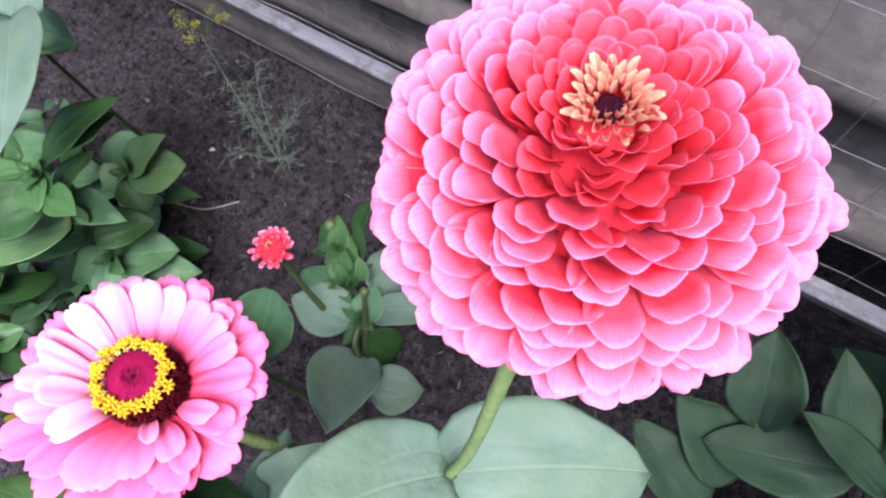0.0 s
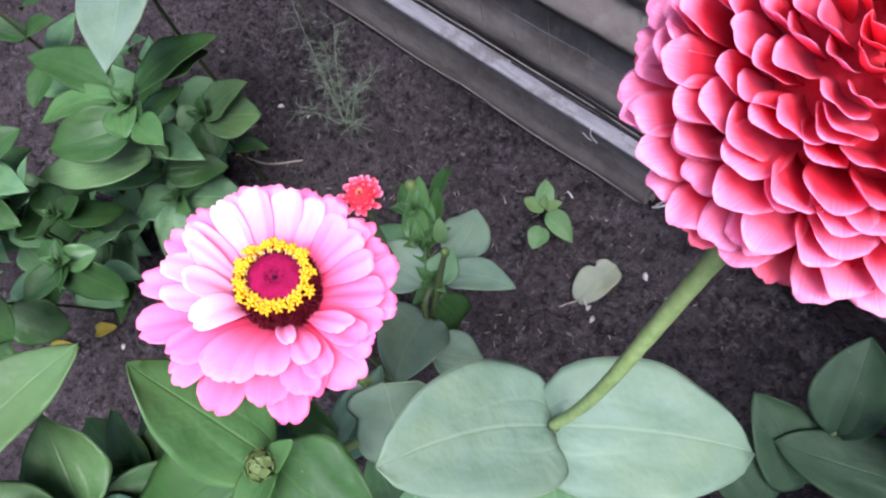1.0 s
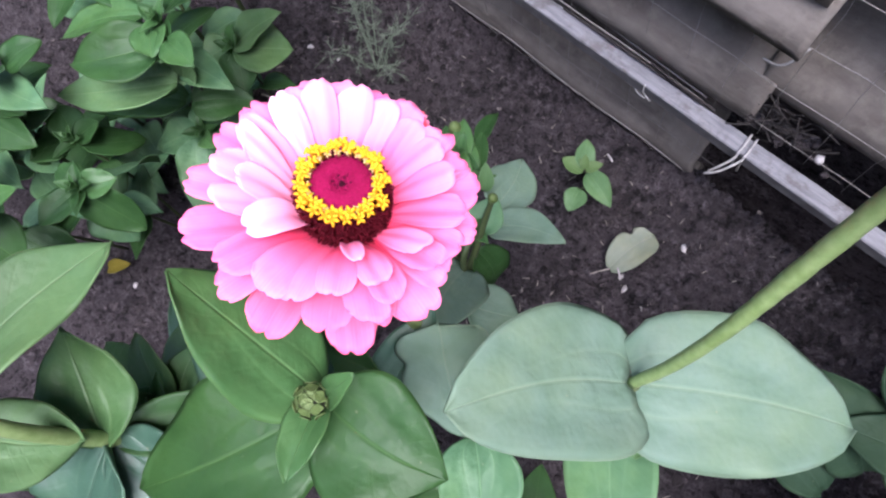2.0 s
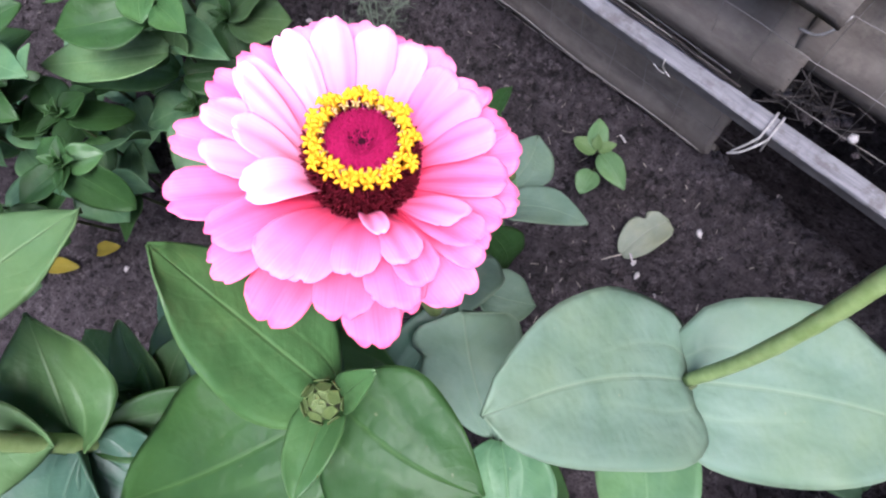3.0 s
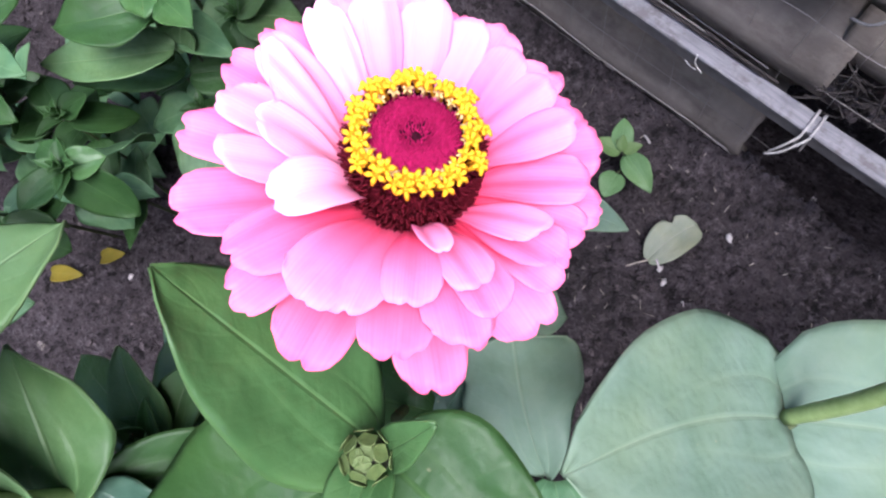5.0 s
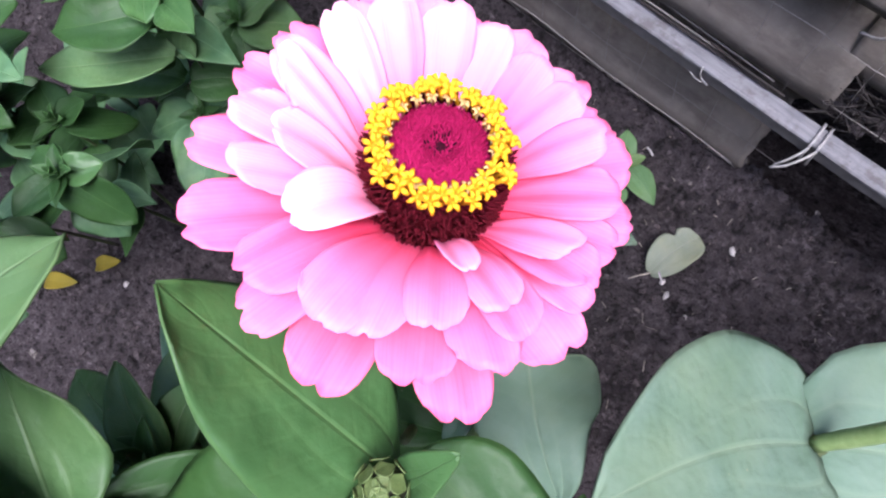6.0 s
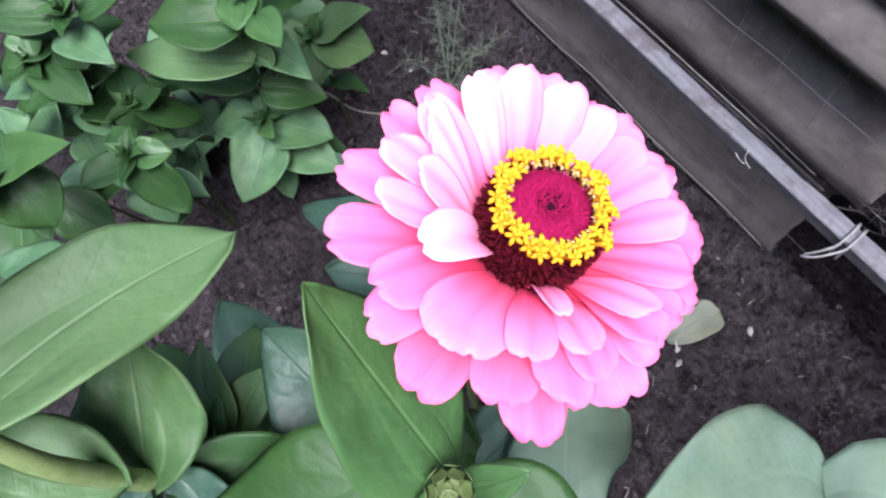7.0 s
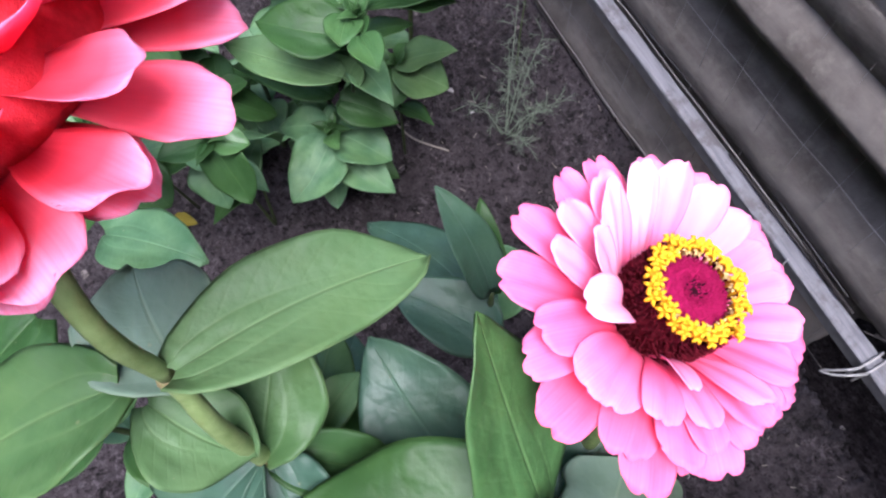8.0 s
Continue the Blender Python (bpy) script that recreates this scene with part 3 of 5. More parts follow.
def build_fence():
    build_sheet("wall_fence_sheet", -3.2, 0.038, -0.04, 0.33, 0.173, 0.037, 0.002, "grey-brown corrugated fibre cement sheet standing in the soil", 0.022)
    build_sheet("wall_fence_sheet", -3.2, 0.043, 0.266, 1.75, 0.268, 0.054, -0.0070, "grey corrugated fibre cement sheet lapped over the lower one")
    build_sheet("wall_fence_sheet", 0.026, 3.0, 0.176, 1.75, 0.200, 0.050, 0.014, "weathered grey corrugated fence sheet lapped behind its neighbour")
    # rail: an L-shaped weathered batten
    rail = thing("fence_rail", (0, 0.24, 0.14), "weathered grey metal angle rail along the foot of the fence", "rail")
    y0, y1, z0, z1, t = 0.2340, 0.2490, 0.1345, 0.148, 0.0030
    xs = np.linspace(-3.0, 3.0, 400)
    plates = (("top_plate", [(y0, z1 - t), (y1, z1 - t), (y1, z1 - 0.0008), (y1 - 0.0008, z1), (y0 + 0.001, z1), (y0, z1 - 0.001)]), ("front_plate", [(y0 + 0.0004, z0), (y0 + t, z0), (y0 + t, z1 - t), (y0 + 0.0004, z1 - t)]))
    for name, sec in plates:
        bm = bmesh.new()
        rings = []
        for x in xs:
            wob = Vector((x * 9, 0, 7))
            rings.append([bm.verts.new((x, y + 0.0007 * noise.noise(wob) + 0.0004 * noise.noise(Vector((x * 60, y * 400, z * 400))), z + 0.0008 * noise.noise(wob + Vector((0, 5, 0))) + 0.0004 * noise.noise(Vector((x * 70, 9, z * 400))))) for y, z in sec])
        for a, b in zip(rings, rings[1:]):
            for k in range(len(sec)):
                bm.faces.new((a[k], a[(k + 1) % len(sec)], b[(k + 1) % len(sec)], b[k]))
        bm.faces.new(rings[0])
        bm.faces.new(rings[-1][::-1])
        bmesh.ops.recalc_face_normals(bm, faces=bm.faces)
        place(name, as_mesh(name, bm, RAIL if name == "top_plate" else RAIL_FRONT, False), rail)
    # wire mesh in front of the sheets
    net = thing("wire_netting", (0, 0.2508, 0.0), "rusty grey wire netting stretched over the fence sheets", "netting")
    rng = random.Random(9)
    cell, x_at = 0.0366, -0.1727
    for k in range(-16, 17):
        x = x_at + k * cell
        low = -0.01 if x < 0.045 else 0.155
        pts = [(x + 0.0026 * rng.uniform(-1, 1), 0.2512 + 0.0006 * rng.uniform(-1, 1), z) for z in np.arange(low, 0.86, 0.05)]
        part("wire", tube(bmesh.new(), pts, 0.00026, 5), WIRE, net)
    for k in range(17):
        z = 0.019 + k * 0.0505
        pts = [(x, 0.2503 + 0.0006 * rng.uniform(-1, 1), z + 0.0024 * rng.uniform(-1, 1)) for x in np.arange(-0.80, 0.46 if z > 0.15 else 0.045, 0.0366)]
        part("wire", tube(bmesh.new(), pts, 0.00032, 5), WIRE, net)
    foot = thing("foot_wire", (0, 0.248, 0.02), "bent grey wire lying along the foot of the fence", "wire")
    pts = [(x, 0.2455 + 0.0010 * rng.uniform(-1, 1), 0.0345 + 0.0016 * rng.uniform(-1, 1)) for x in np.arange(-0.8, 0.045, 0.045)]
    part("strand", tube(bmesh.new(), bowed(pts, 4), 0.00075, 6), WIRE, foot)


# ---------------------------------------------------------------- flower heads
def flower_pose(at, axis, spin=0.0):
    """z along the flower's axis."""
    z = Vector(axis).normalized()
    x = Vector((1, 0, 0))
    x = (x - z * x.dot(z)).normalized()
    m = Matrix((x, z.cross(x), z)).transposed().to_4x4()
    m.translation = at
    return m @ Matrix.Rotation(spin, 4, "Z")


def floret_mesh(name, material, tall=0.0030, wide=0.0011):
    """A small tubular floret with five lobes."""
    bm = bmesh.new()
    tube(bm, [(0, 0, 0), (0, 0, tall * 0.55), (0, 0, tall * 0.8)], [wide * 0.32, wide * 0.42, wide * 0.55], 5)
    for k in range(5):
        a = 2 * math.pi * k / 5
        d = Vector((math.cos(a), math.sin(a), 0))
        tube(bm, [d * wide * 0.3 + Vector((0, 0, tall * 0.72)), d * wide * 0.95 + Vector((0, 0, tall * 0.98)), d * wide * 1.5 + Vector((0, 0, tall * 0.86))], [wide * 0.36, wide * 0.42, wide * 0.26], 5)
    return as_mesh(name, bm, material)


def dome(bm, radius, height, rings=10, sides=28, rough=0.0, seed=0, profile=0.5):
    """A knobbly dome on z = 0 with a closed base."""
    rows = []
    for i in range(rings):
        t = i / (rings - 1)
        r, z = radius * (1 - t ** 2.2) ** profile, height * t
        if i == rings - 1:
            r = radius * 0.02
        rows.append([bm.verts.new(Vector((r * math.cos(a), r * math.sin(a), z)) * (1 + rough * noise.noise(Vector((math.cos(a) * 9, math.sin(a) * 9, z / radius * 9 + seed))))) for a in (2 * math.pi * k / sides for k in range(sides))])
    for a, b in zip(rows, rows[1:]):
        for k in range(sides):
            bm.faces.new((a[k], a[(k + 1) % sides], b[(k + 1) % sides], b[k]))
    bm.faces.new(rows[-1])
    bm.faces.new(rows[0][::-1])
    return bm


def moved(bm, m):
    bmesh.ops.transform(bm, matrix=m, verts=bm.verts)
    return bm


def petal_variants(name, material, count, seed, **shape):
    return [grid_mesh(name, petal_rows(rng=random.Random(seed + k), **shape), material, 0.005) for k in range(count)]


def set_petal(head, meshes, frame_m, azimuth, elev, start, length, width, rng, twist=0.0):
    """One petal from the flower's axis: azimuth and elevation in degrees, start = (radius, height)."""
    a, e = radians(azimuth), radians(elev)
    out = Vector((math.cos(a), math.sin(a), 0))
    along = out * math.cos(e) + Vector((0, 0, math.sin(e)))
    up = Vector((0, 0, math.cos(e))) - out * math.sin(e)
    m = axes_pose(out * start[0] + Vector((0, 0, start[1])), along, up) @ Matrix.Rotation(radians(twist), 4, "Y")
    return place("petal", rng.choice(meshes), head, frame_m @ m @ Matrix.Diagonal((width, length, length, 1)))


def open_head(plant, m):
    """The single pink zinnia head: a maroon cone, a ring of yellow florets, a crimson top and four whorls of petals."""
    cone = dome(bmesh.new(), 0.0108, 0.0186, 14, 40, 0.03, 1, 0.32)
    head = part("flower_head", moved(cone, m @ pose(0, 0, -0.0140)), MAROON, plant, "raised flower centre of maroon chaff and crimson florets")
    rng = random.Random(21)
    top = dome(bmesh.new(), 0.0080, 0.0030, 10, 36, 0.05, 4)
    for v in top.verts:
        d = math.hypot(v.co.x, v.co.y) / 0.0080
        v.co.z -= 0.0016 * math.exp(-(d / 0.25) ** 2)
    place("disc_top", as_mesh("disc_top", moved(top, m @ pose(0, 0, 0.0036)), CRIMSON), head, None, "crimson velvety disc of closed florets")
    eye = dome(bmesh.new(), 0.0016, 0.0008, 6, 14, 0.3, 2)
    place("disc_eye", as_mesh("disc_eye", moved(eye, m @ pose(0, 0, 0.0046)), EYE_DARK), head, None, "dark centre of the disc")
    fuzz, dark = bmesh.new(), bmesh.new()
    for k in range(620):
        a, r = k * 2.399963, 0.0079 * ((k + 1) / 620) ** 0.5
        z = 0.0036 + 0.0030 * (1 - (r / 0.0082) ** 2.0) ** 0.5 - 0.0016 * math.exp(-(r / 0.0020) ** 2)
        p = Vector((r * math.cos(a), r * math.sin(a), z - 0.0004))
        lean = Vector((math.cos(a), math.sin(a), 0)) * rng.uniform(-0.3, 0.5)
        tube(dark if r < 0.0020 * rng.uniform(0.5, 1.3) else fuzz, [p, p + (Vector((0, 0, 1)) + lean) * rng.uniform(0.0006, 0.0011)], [0.00022, 0.00010], 4)
    tagged(place("floret_fuzz", as_mesh("floret_fuzz", moved(fuzz, m), CRIMSON), head, None, "tiny closed crimson florets"), kind="stuff")
    tagged(place("floret_fuzz", as_mesh("floret_fuzz", moved(dark, m), EYE_DARK), head, None, "tiny dark florets at the centre"), kind="stuff")
    # chaff bristles on the cone
    chaff = bmesh.new()
    for _ in range(1300):
        a, h = rng.uniform(0, 6.283), rng.uniform(-0.0125, 0.0036)
        r = 0.0110 - 0.0012 * max(0, h / 0.004)
        p = Vector((r * math.cos(a), r * math.sin(a), h))
        q = p + Vector((math.cos(a + rng.uniform(-0.5, 0.5)), math.sin(a + rng.uniform(-0.5, 0.5)), rng.uniform(0.1, 1.8))) * 0.0015
        tube(chaff, [p, q], [0.00032, 0.00012], 4)
    place("chaff", as_mesh("chaff", moved(chaff, m), MAROON), head, None, "bristly dark maroon chaff")
    yellow = [floret_mesh("floret", YELLOW, 0.0040, 0.00118), floret_mesh("floret", YELLOW, 0.0035, 0.00108), floret_mesh("floret", YELLOW, 0.0044, 0.00112)]
    pale = floret_mesh("floret", PALE_FLORET, 0.0026, 0.0007)
    for k in range(46):
        a = 2 * math.pi * k / 46 + rng.uniform(-0.05, 0.05)
        r, lean = (0.0092, 30) if k % 2 else (0.0085, 14)
        place("floret", rng.choice(yellow), head, m @ Matrix.Rotation(a, 4, "Z") @ pose(r + rng.uniform(-0.0003, 0.0003), 0, 0.0038, 0, lean + rng.uniform(-8, 8), rng.uniform(0, 70)))
    for k in range(20):
        a = 2 * math.pi * k / 20
        place("floret", pale, head, m @ Matrix.Rotation(a, 4, "Z") @ pose(0.0081, 0, 0.0040, 0, 6, rng.uniform(0, 70)))
    tints = {"deep": PINK_SHADED, "pink": PINK, "lit": PINK_LIT, "pale": PINK_PALE_LIT, "highlight": PINK_HIGHLIGHT}
    for whorl, start in ((PINK_LOW, (0.0085, -0.0125)), (PINK_MID, (0.0095, -0.0110)), (PINK_TOP, (0.0106, -0.0092))):
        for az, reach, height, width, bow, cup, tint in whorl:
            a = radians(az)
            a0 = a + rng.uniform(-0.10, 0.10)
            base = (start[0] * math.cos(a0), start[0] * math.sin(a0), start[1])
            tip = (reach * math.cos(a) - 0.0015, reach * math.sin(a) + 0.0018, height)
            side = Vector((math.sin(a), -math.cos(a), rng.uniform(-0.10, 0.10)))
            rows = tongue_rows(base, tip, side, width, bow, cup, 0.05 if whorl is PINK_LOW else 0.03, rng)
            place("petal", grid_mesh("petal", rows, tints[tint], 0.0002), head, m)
    # a curled strip of a petal at the foot of the cone
    strip = tongue_rows((0.0075, -0.0118, -0.0090), (0.0020, -0.0170, -0.0040), (0.9, -0.4, 0.2), 0.0070, 0.15, 0.25, 0.02, rng, 0.7)
    place("petal", grid_mesh("petal", strip, PINK, 0.0002), head, m)
    return head


# petals of the open head: azimuth, reach and height of the tip, width, rise of the middle, cupping, tint (paler where
# lit, deeper where shaded)
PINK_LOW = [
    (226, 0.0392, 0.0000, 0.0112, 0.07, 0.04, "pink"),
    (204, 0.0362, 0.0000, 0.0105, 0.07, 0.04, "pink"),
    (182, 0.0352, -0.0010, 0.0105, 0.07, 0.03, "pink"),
    (160, 0.0350, -0.0030, 0.0110, 0.07, 0.03, "lit"),
    (141, 0.0345, -0.0045, 0.0110, 0.07, 0.02, "lit"),
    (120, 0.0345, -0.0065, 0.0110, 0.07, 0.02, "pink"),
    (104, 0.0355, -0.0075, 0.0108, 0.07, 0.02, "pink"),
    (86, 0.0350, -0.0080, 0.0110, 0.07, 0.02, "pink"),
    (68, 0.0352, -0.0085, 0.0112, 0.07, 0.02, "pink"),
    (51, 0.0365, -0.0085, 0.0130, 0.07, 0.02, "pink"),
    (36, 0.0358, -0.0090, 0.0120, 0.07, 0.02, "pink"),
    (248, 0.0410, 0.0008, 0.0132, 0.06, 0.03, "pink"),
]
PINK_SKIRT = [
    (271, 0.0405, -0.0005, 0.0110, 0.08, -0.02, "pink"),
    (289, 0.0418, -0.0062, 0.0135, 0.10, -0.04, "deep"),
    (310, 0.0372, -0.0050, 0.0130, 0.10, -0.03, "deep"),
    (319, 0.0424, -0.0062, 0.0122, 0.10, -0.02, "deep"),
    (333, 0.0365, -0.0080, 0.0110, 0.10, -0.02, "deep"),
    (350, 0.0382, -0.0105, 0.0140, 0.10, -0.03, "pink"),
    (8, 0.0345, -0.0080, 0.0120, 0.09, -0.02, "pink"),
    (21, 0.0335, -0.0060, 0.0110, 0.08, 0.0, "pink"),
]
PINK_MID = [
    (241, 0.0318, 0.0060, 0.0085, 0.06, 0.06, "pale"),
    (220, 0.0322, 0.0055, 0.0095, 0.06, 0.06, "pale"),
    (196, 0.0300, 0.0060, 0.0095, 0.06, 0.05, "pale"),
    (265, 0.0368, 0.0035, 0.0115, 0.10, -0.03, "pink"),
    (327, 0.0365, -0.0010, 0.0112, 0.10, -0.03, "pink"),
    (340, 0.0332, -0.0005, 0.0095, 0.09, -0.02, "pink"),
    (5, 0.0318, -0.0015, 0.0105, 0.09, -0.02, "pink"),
    (82, 0.0320, -0.0035, 0.0105, 0.07, 0.02, "lit"),
    (100, 0.0325, -0.0030, 0.0100, 0.07, 0.02, "lit"),
    (141, 0.0310, 0.0005, 0.0100, 0.07, 0.02, "lit"),
    (164, 0.0305, 0.0030, 0.0095, 0.07, 0.03, "lit"),
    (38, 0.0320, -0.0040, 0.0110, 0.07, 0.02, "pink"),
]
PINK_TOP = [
    (207, 0.0266, 0.0094, 0.0082, 0.04, -0.06, "highlight"),
    (175, 0.0284, 0.0066, 0.0084, 0.05, -0.10, "highlight"),
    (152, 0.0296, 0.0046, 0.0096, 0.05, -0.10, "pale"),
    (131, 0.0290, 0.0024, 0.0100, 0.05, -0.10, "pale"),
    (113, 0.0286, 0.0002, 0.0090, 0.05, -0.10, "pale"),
    (94, 0.0278, -0.0006, 0.0088, 0.05, -0.08, "lit"),
    (75, 0.0284, -0.0005, 0.0090, 0.05, -0.08, "lit"),
    (57, 0.0288, 0.0005, 0.0092, 0.05, -0.08, "lit"),
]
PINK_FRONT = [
    (233, 0.0248, 0.0098, 0.0092, 0.05, 0.06, "highlight"),
    (260, 0.0270, 0.0068, 0.0104, 0.20, 0.14, "highlight"),
    (283, 0.0345, 0.0035, 0.0112, 0.12, -0.04, "lit"),
    (299, 0.0335, 0.0025, 0.0090, 0.12, -0.04, "lit"),
    (315, 0.0308, 0.0040, 0.0098, 0.12, -0.04, "lit"),
    (335, 0.0288, 0.0028, 0.0090, 0.10, -0.03, "lit"),
    (4, 0.0272, 0.0030, 0.0078, 0.08, 0.0, "lit"),
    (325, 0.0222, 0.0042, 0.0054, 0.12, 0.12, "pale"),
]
PINK_LOW, PINK_TOP = PINK_LOW + PINK_SKIRT, PINK_TOP + PINK_FRONT


def double_head(plant, m, radius=0.040, tall=0.027, count=320, seed=50, low=116, tint=None, label="domed coral pink double flower head of overlapping petals"):
    """A full double zinnia head: overlapping cupped petals spiralling down a dome."""
    core = dome(bmesh.new(), radius * 0.62, tall * 0.75, 10, 24, 0.03, 3)
    head = part("flower_head", moved(core, m @ pose(0, 0, -tall * 1.02)), CORAL_CORE, plant, label)
    rng = random.Random(seed)
    k1 = radius / 0.040
    cupped = petal_variants("petal", tint or CORAL, 9, seed + 300, length=1.0, width=1.0, cup=0.13, droop=0.05, notch=0.012, neck=0.60, blunt=0.30, ruffle=0.03, curl=0.10)
    inner = petal_variants("petal", CORAL_DEEP, 6, seed + 360, length=1.0, width=1.0, cup=0.20, droop=0.02, notch=0.012, neck=0.62, blunt=0.34, ruffle=0.03, curl=0.08)
    outer = petal_variants("petal", tint or CORAL, 8, seed + 330, length=1.0, width=1.0, cup=0.06, droop=0.14, notch=0.020, neck=0.55, blunt=0.32, ruffle=0.05, curl=0.06)
    hem = petal_variants("petal", tint or CORAL_DEEP, 6, seed + 345, length=1.0, width=1.0, cup=0.04, droop=0.12, notch=0.030, neck=0.55, blunt=0.32, ruffle=0.05)
    for i in range(count):
        t = (i + 1) / count
        q = t ** 0.96
        phi = 11 + (low - 11) * q
        az = math.degrees(i * 2.399963) + rng.uniform(-8, 8)
        f = radians(phi)
        rr, zz = radius * math.sin(f) * (1 + 0.045 * rng.uniform(-1, 1)), tall * (math.cos(f) - 1)
        if phi > 90:
            rr = radius * (1 - 0.14 * (phi - 90) / 14) * (1 + 0.05 * rng.uniform(-1, 1))
        L = (0.0080 + 0.0095 * min(1.0, q * 1.5)) * k1
        W = (0.0048 + 0.0045 * min(1.0, q * 1.9)) * k1
        el = 66 - 66 * q ** 0.85 + rng.uniform(-8, 8)
        e = radians(el)
        start = (rr - L * math.cos(e), zz - L * math.sin(e))
        set_petal(head, inner if q < 0.17 else cupped if q < 0.70 else outer if q < 0.88 else hem, m, az, el, start, L * rng.uniform(0.93, 1.07), W * rng.uniform(0.94, 1.18), rng, rng.uniform(-14, 14))
    # creamy florets crowded round the dark eye
    cream = petal_variants("floret", CREAM, 4, seed + 390, length=1.0, width=1.0, cup=0.35, droop=-0.10, notch=0.06, neck=0.7, blunt=0.5)
    for k in range(58):
        r = (0.0024 + 0.0058 * (k / 58) ** 0.9) * k1
        e = 80 - 36 * k / 58 + rng.uniform(-10, 10)
        L = (0.0022 + 0.0017 * k / 58) * k1 * rng.uniform(0.75, 1.25)
        a, up = k * 2.399963, -0.0012 * k1
        ob = set_petal(head, cream, m, math.degrees(a), e, (r - L * math.cos(radians(e)), up - L * math.sin(radians(e))), L, L * 0.42, rng, rng.uniform(-25, 25))
        ob.name = "floret"
    eye = dome(bmesh.new(), 0.0022, 0.0012, 6, 14, 0.2, 2)
    place("disc_eye", as_mesh("disc_eye", moved(eye, m @ pose(0, 0, -0.0042)), EYE_DARK), head, None, "dark maroon disc centre")
    return head


# ---------------------------------------------------------------- plants
def pink_zinnia():
    plant = thing("zinnia", (0.03, -0.02, 0), "zinnia with an open pink flower, yellow ringed centre and side bud", "flower")
    open_head(plant, flower_pose((0.0011, -0.0036, 0.4880), (0.10, 0.27, 0.957)))
    stem(plant, [(0.03, -0.02, -0.005), (0.026, -0.020, 0.25), (0.016, -0.018, 0.40), (0.0, -0.004, 0.484)], 0.0034, 0.0024)
    stem(plant, [(0.024, -0.020, 0.34), (0.030, -0.040, 0.41), (0.0286, -0.0472, 0.470)], 0.0024, 0.0018)
    # side bud with its leaves and bracts
    b = Vector((0.0286, -0.0472, 0.470))
    ball = bmesh.new()
    bmesh.ops.create_uvsphere(ball, u_segments=18, v_segments=12, radius=0.0038)
    bud_ob = part("bud", moved(ball, Matrix.Translation(b + Vector((0, 0, 0.004)))), BUD_DARK, plant, "closed green flower bud with dark scale edges")
    scale_me = grid_mesh("scale", petal_rows(0.0034, 0.0033, -0.10, 0.10, 0.0, random.Random(3), 0.8), BUD, 0.0002)
    for ring, (count, el) in enumerate(((7, 8), (6, 42), (3, 72))):
        for k in range(count):
            az = 2 * math.pi * (k + 0.5 * ring) / count
            place("scale", scale_me, bud_ob, Matrix.Translation(b + Vector((0, 0, 0.004))) @ Matrix.Rotation(az, 4, "Z") @ Matrix.Rotation(radians(el), 4, "X") @ pose(0, 0.00415, -0.0012, 86))
    leaf(plant, b + Vector((-0.001, 0.001, -0.004)), (-0.0105, -0.0448, 0.502), 0.031, LEAF_FRESH, up=(0.05, 0.60, 1), fold=0.0, arch=-0.02, wave=0.05)
    leaf(plant, b + Vector((0.001, 0, -0.004)), (0.0660, -0.0390, 0.462), 0.034, LEAF_MID, fold=0.06, arch=0.06, a=0.55, b=0.95)
    leaf(plant, b + Vector((0, -0.002, -0.006)), (0.0036, -0.1050, 0.455), 0.042, LEAF_MID, fold=0.05, arch=0.08, a=0.55, b=0.9)
    leaf(plant, b + Vector((0, 0, 0.000)), (0.0392, -0.0638, 0.480), 0.0115, LEAF_FRESH, fold=0.2, name="bract")
    leaf(plant, b + Vector((0.001, 0.002, 0.001)), (0.0345, -0.0335, 0.485), 0.0080, LEAF_FRESH, fold=0.08, arch=0.10, name="bract")
    leaves(plant, PINK_LEAVES)
    leaf(plant, (0.0572, -0.0352, 0.390), (0.0250, -0.0120, 0.412), 0.0350, LEAF_PALE, up=(0.15, -0.15, 1), label="pale blistered leaf with a ragged blunt end", seed=66, a=0.80, b=0.24, fold=0.05, arch=0.03, wave=0.10, nick=0.12, nr=25)
    return plant


def coral_zinnia():
    plant = thing("zinnia", (0.10, 0.0, 0), "tall zinnia with a large domed coral pink double flower", "flower")
    double_head(plant, flower_pose((0.0962, 0.0892, 0.5865), (0.05, 0.03, 0.99)), 0.0368, 0.029, 320, 50, 104)
    n = Vector((0.0855, 0.0160, 0.4240))
    stem(plant, [n, (0.0893, 0.0251, 0.444), (0.0914, 0.0360, 0.466), (0.0923, 0.0501, 0.490), (0.0934, 0.0678, 0.520), (0.0956, 0.0874, 0.550)], 0.0019, 0.0025)
    stem(plant, [(0.10, 0.0, -0.005), (0.095, 0.002, 0.20), (0.090, 0.010, 0.36), n], 0.0040, 0.0027, STEM_DARK)
    part("node", moved(dome(bmesh.new(), 0.0025, 0.003, 6, 14, 0.1), pose(n.x, n.y, n.z - 0.002)), NODE, plant, "brownish joint where the leaf pair meets")
    leaf(plant, n, (0.0546, -0.0262, 0.470), 0.045, LEAF_PALE, a=0.30, b=0.62, fold=0.03, arch=0.03, lobe=0.10, wave=0.03)
    leaf(plant, n, (0.1451, 0.0541, 0.4035), 0.049, LEAF_PALE, a=0.30, b=0.62, fold=0.03, arch=0.06, lobe=0.10, wave=0.03)
    leaf(plant, (0.0902, 0.0122, 0.412), (0.1021, -0.0003, 0.408), 0.015, LEAF_BRIGHT, fold=0.25)
    n2 = Vector((0.0915, 0.008, 0.345))
    leaf(plant, n2, (0.135, -0.040, 0.360), 0.036, LEAF_BLUE, a=0.4)
    return plant


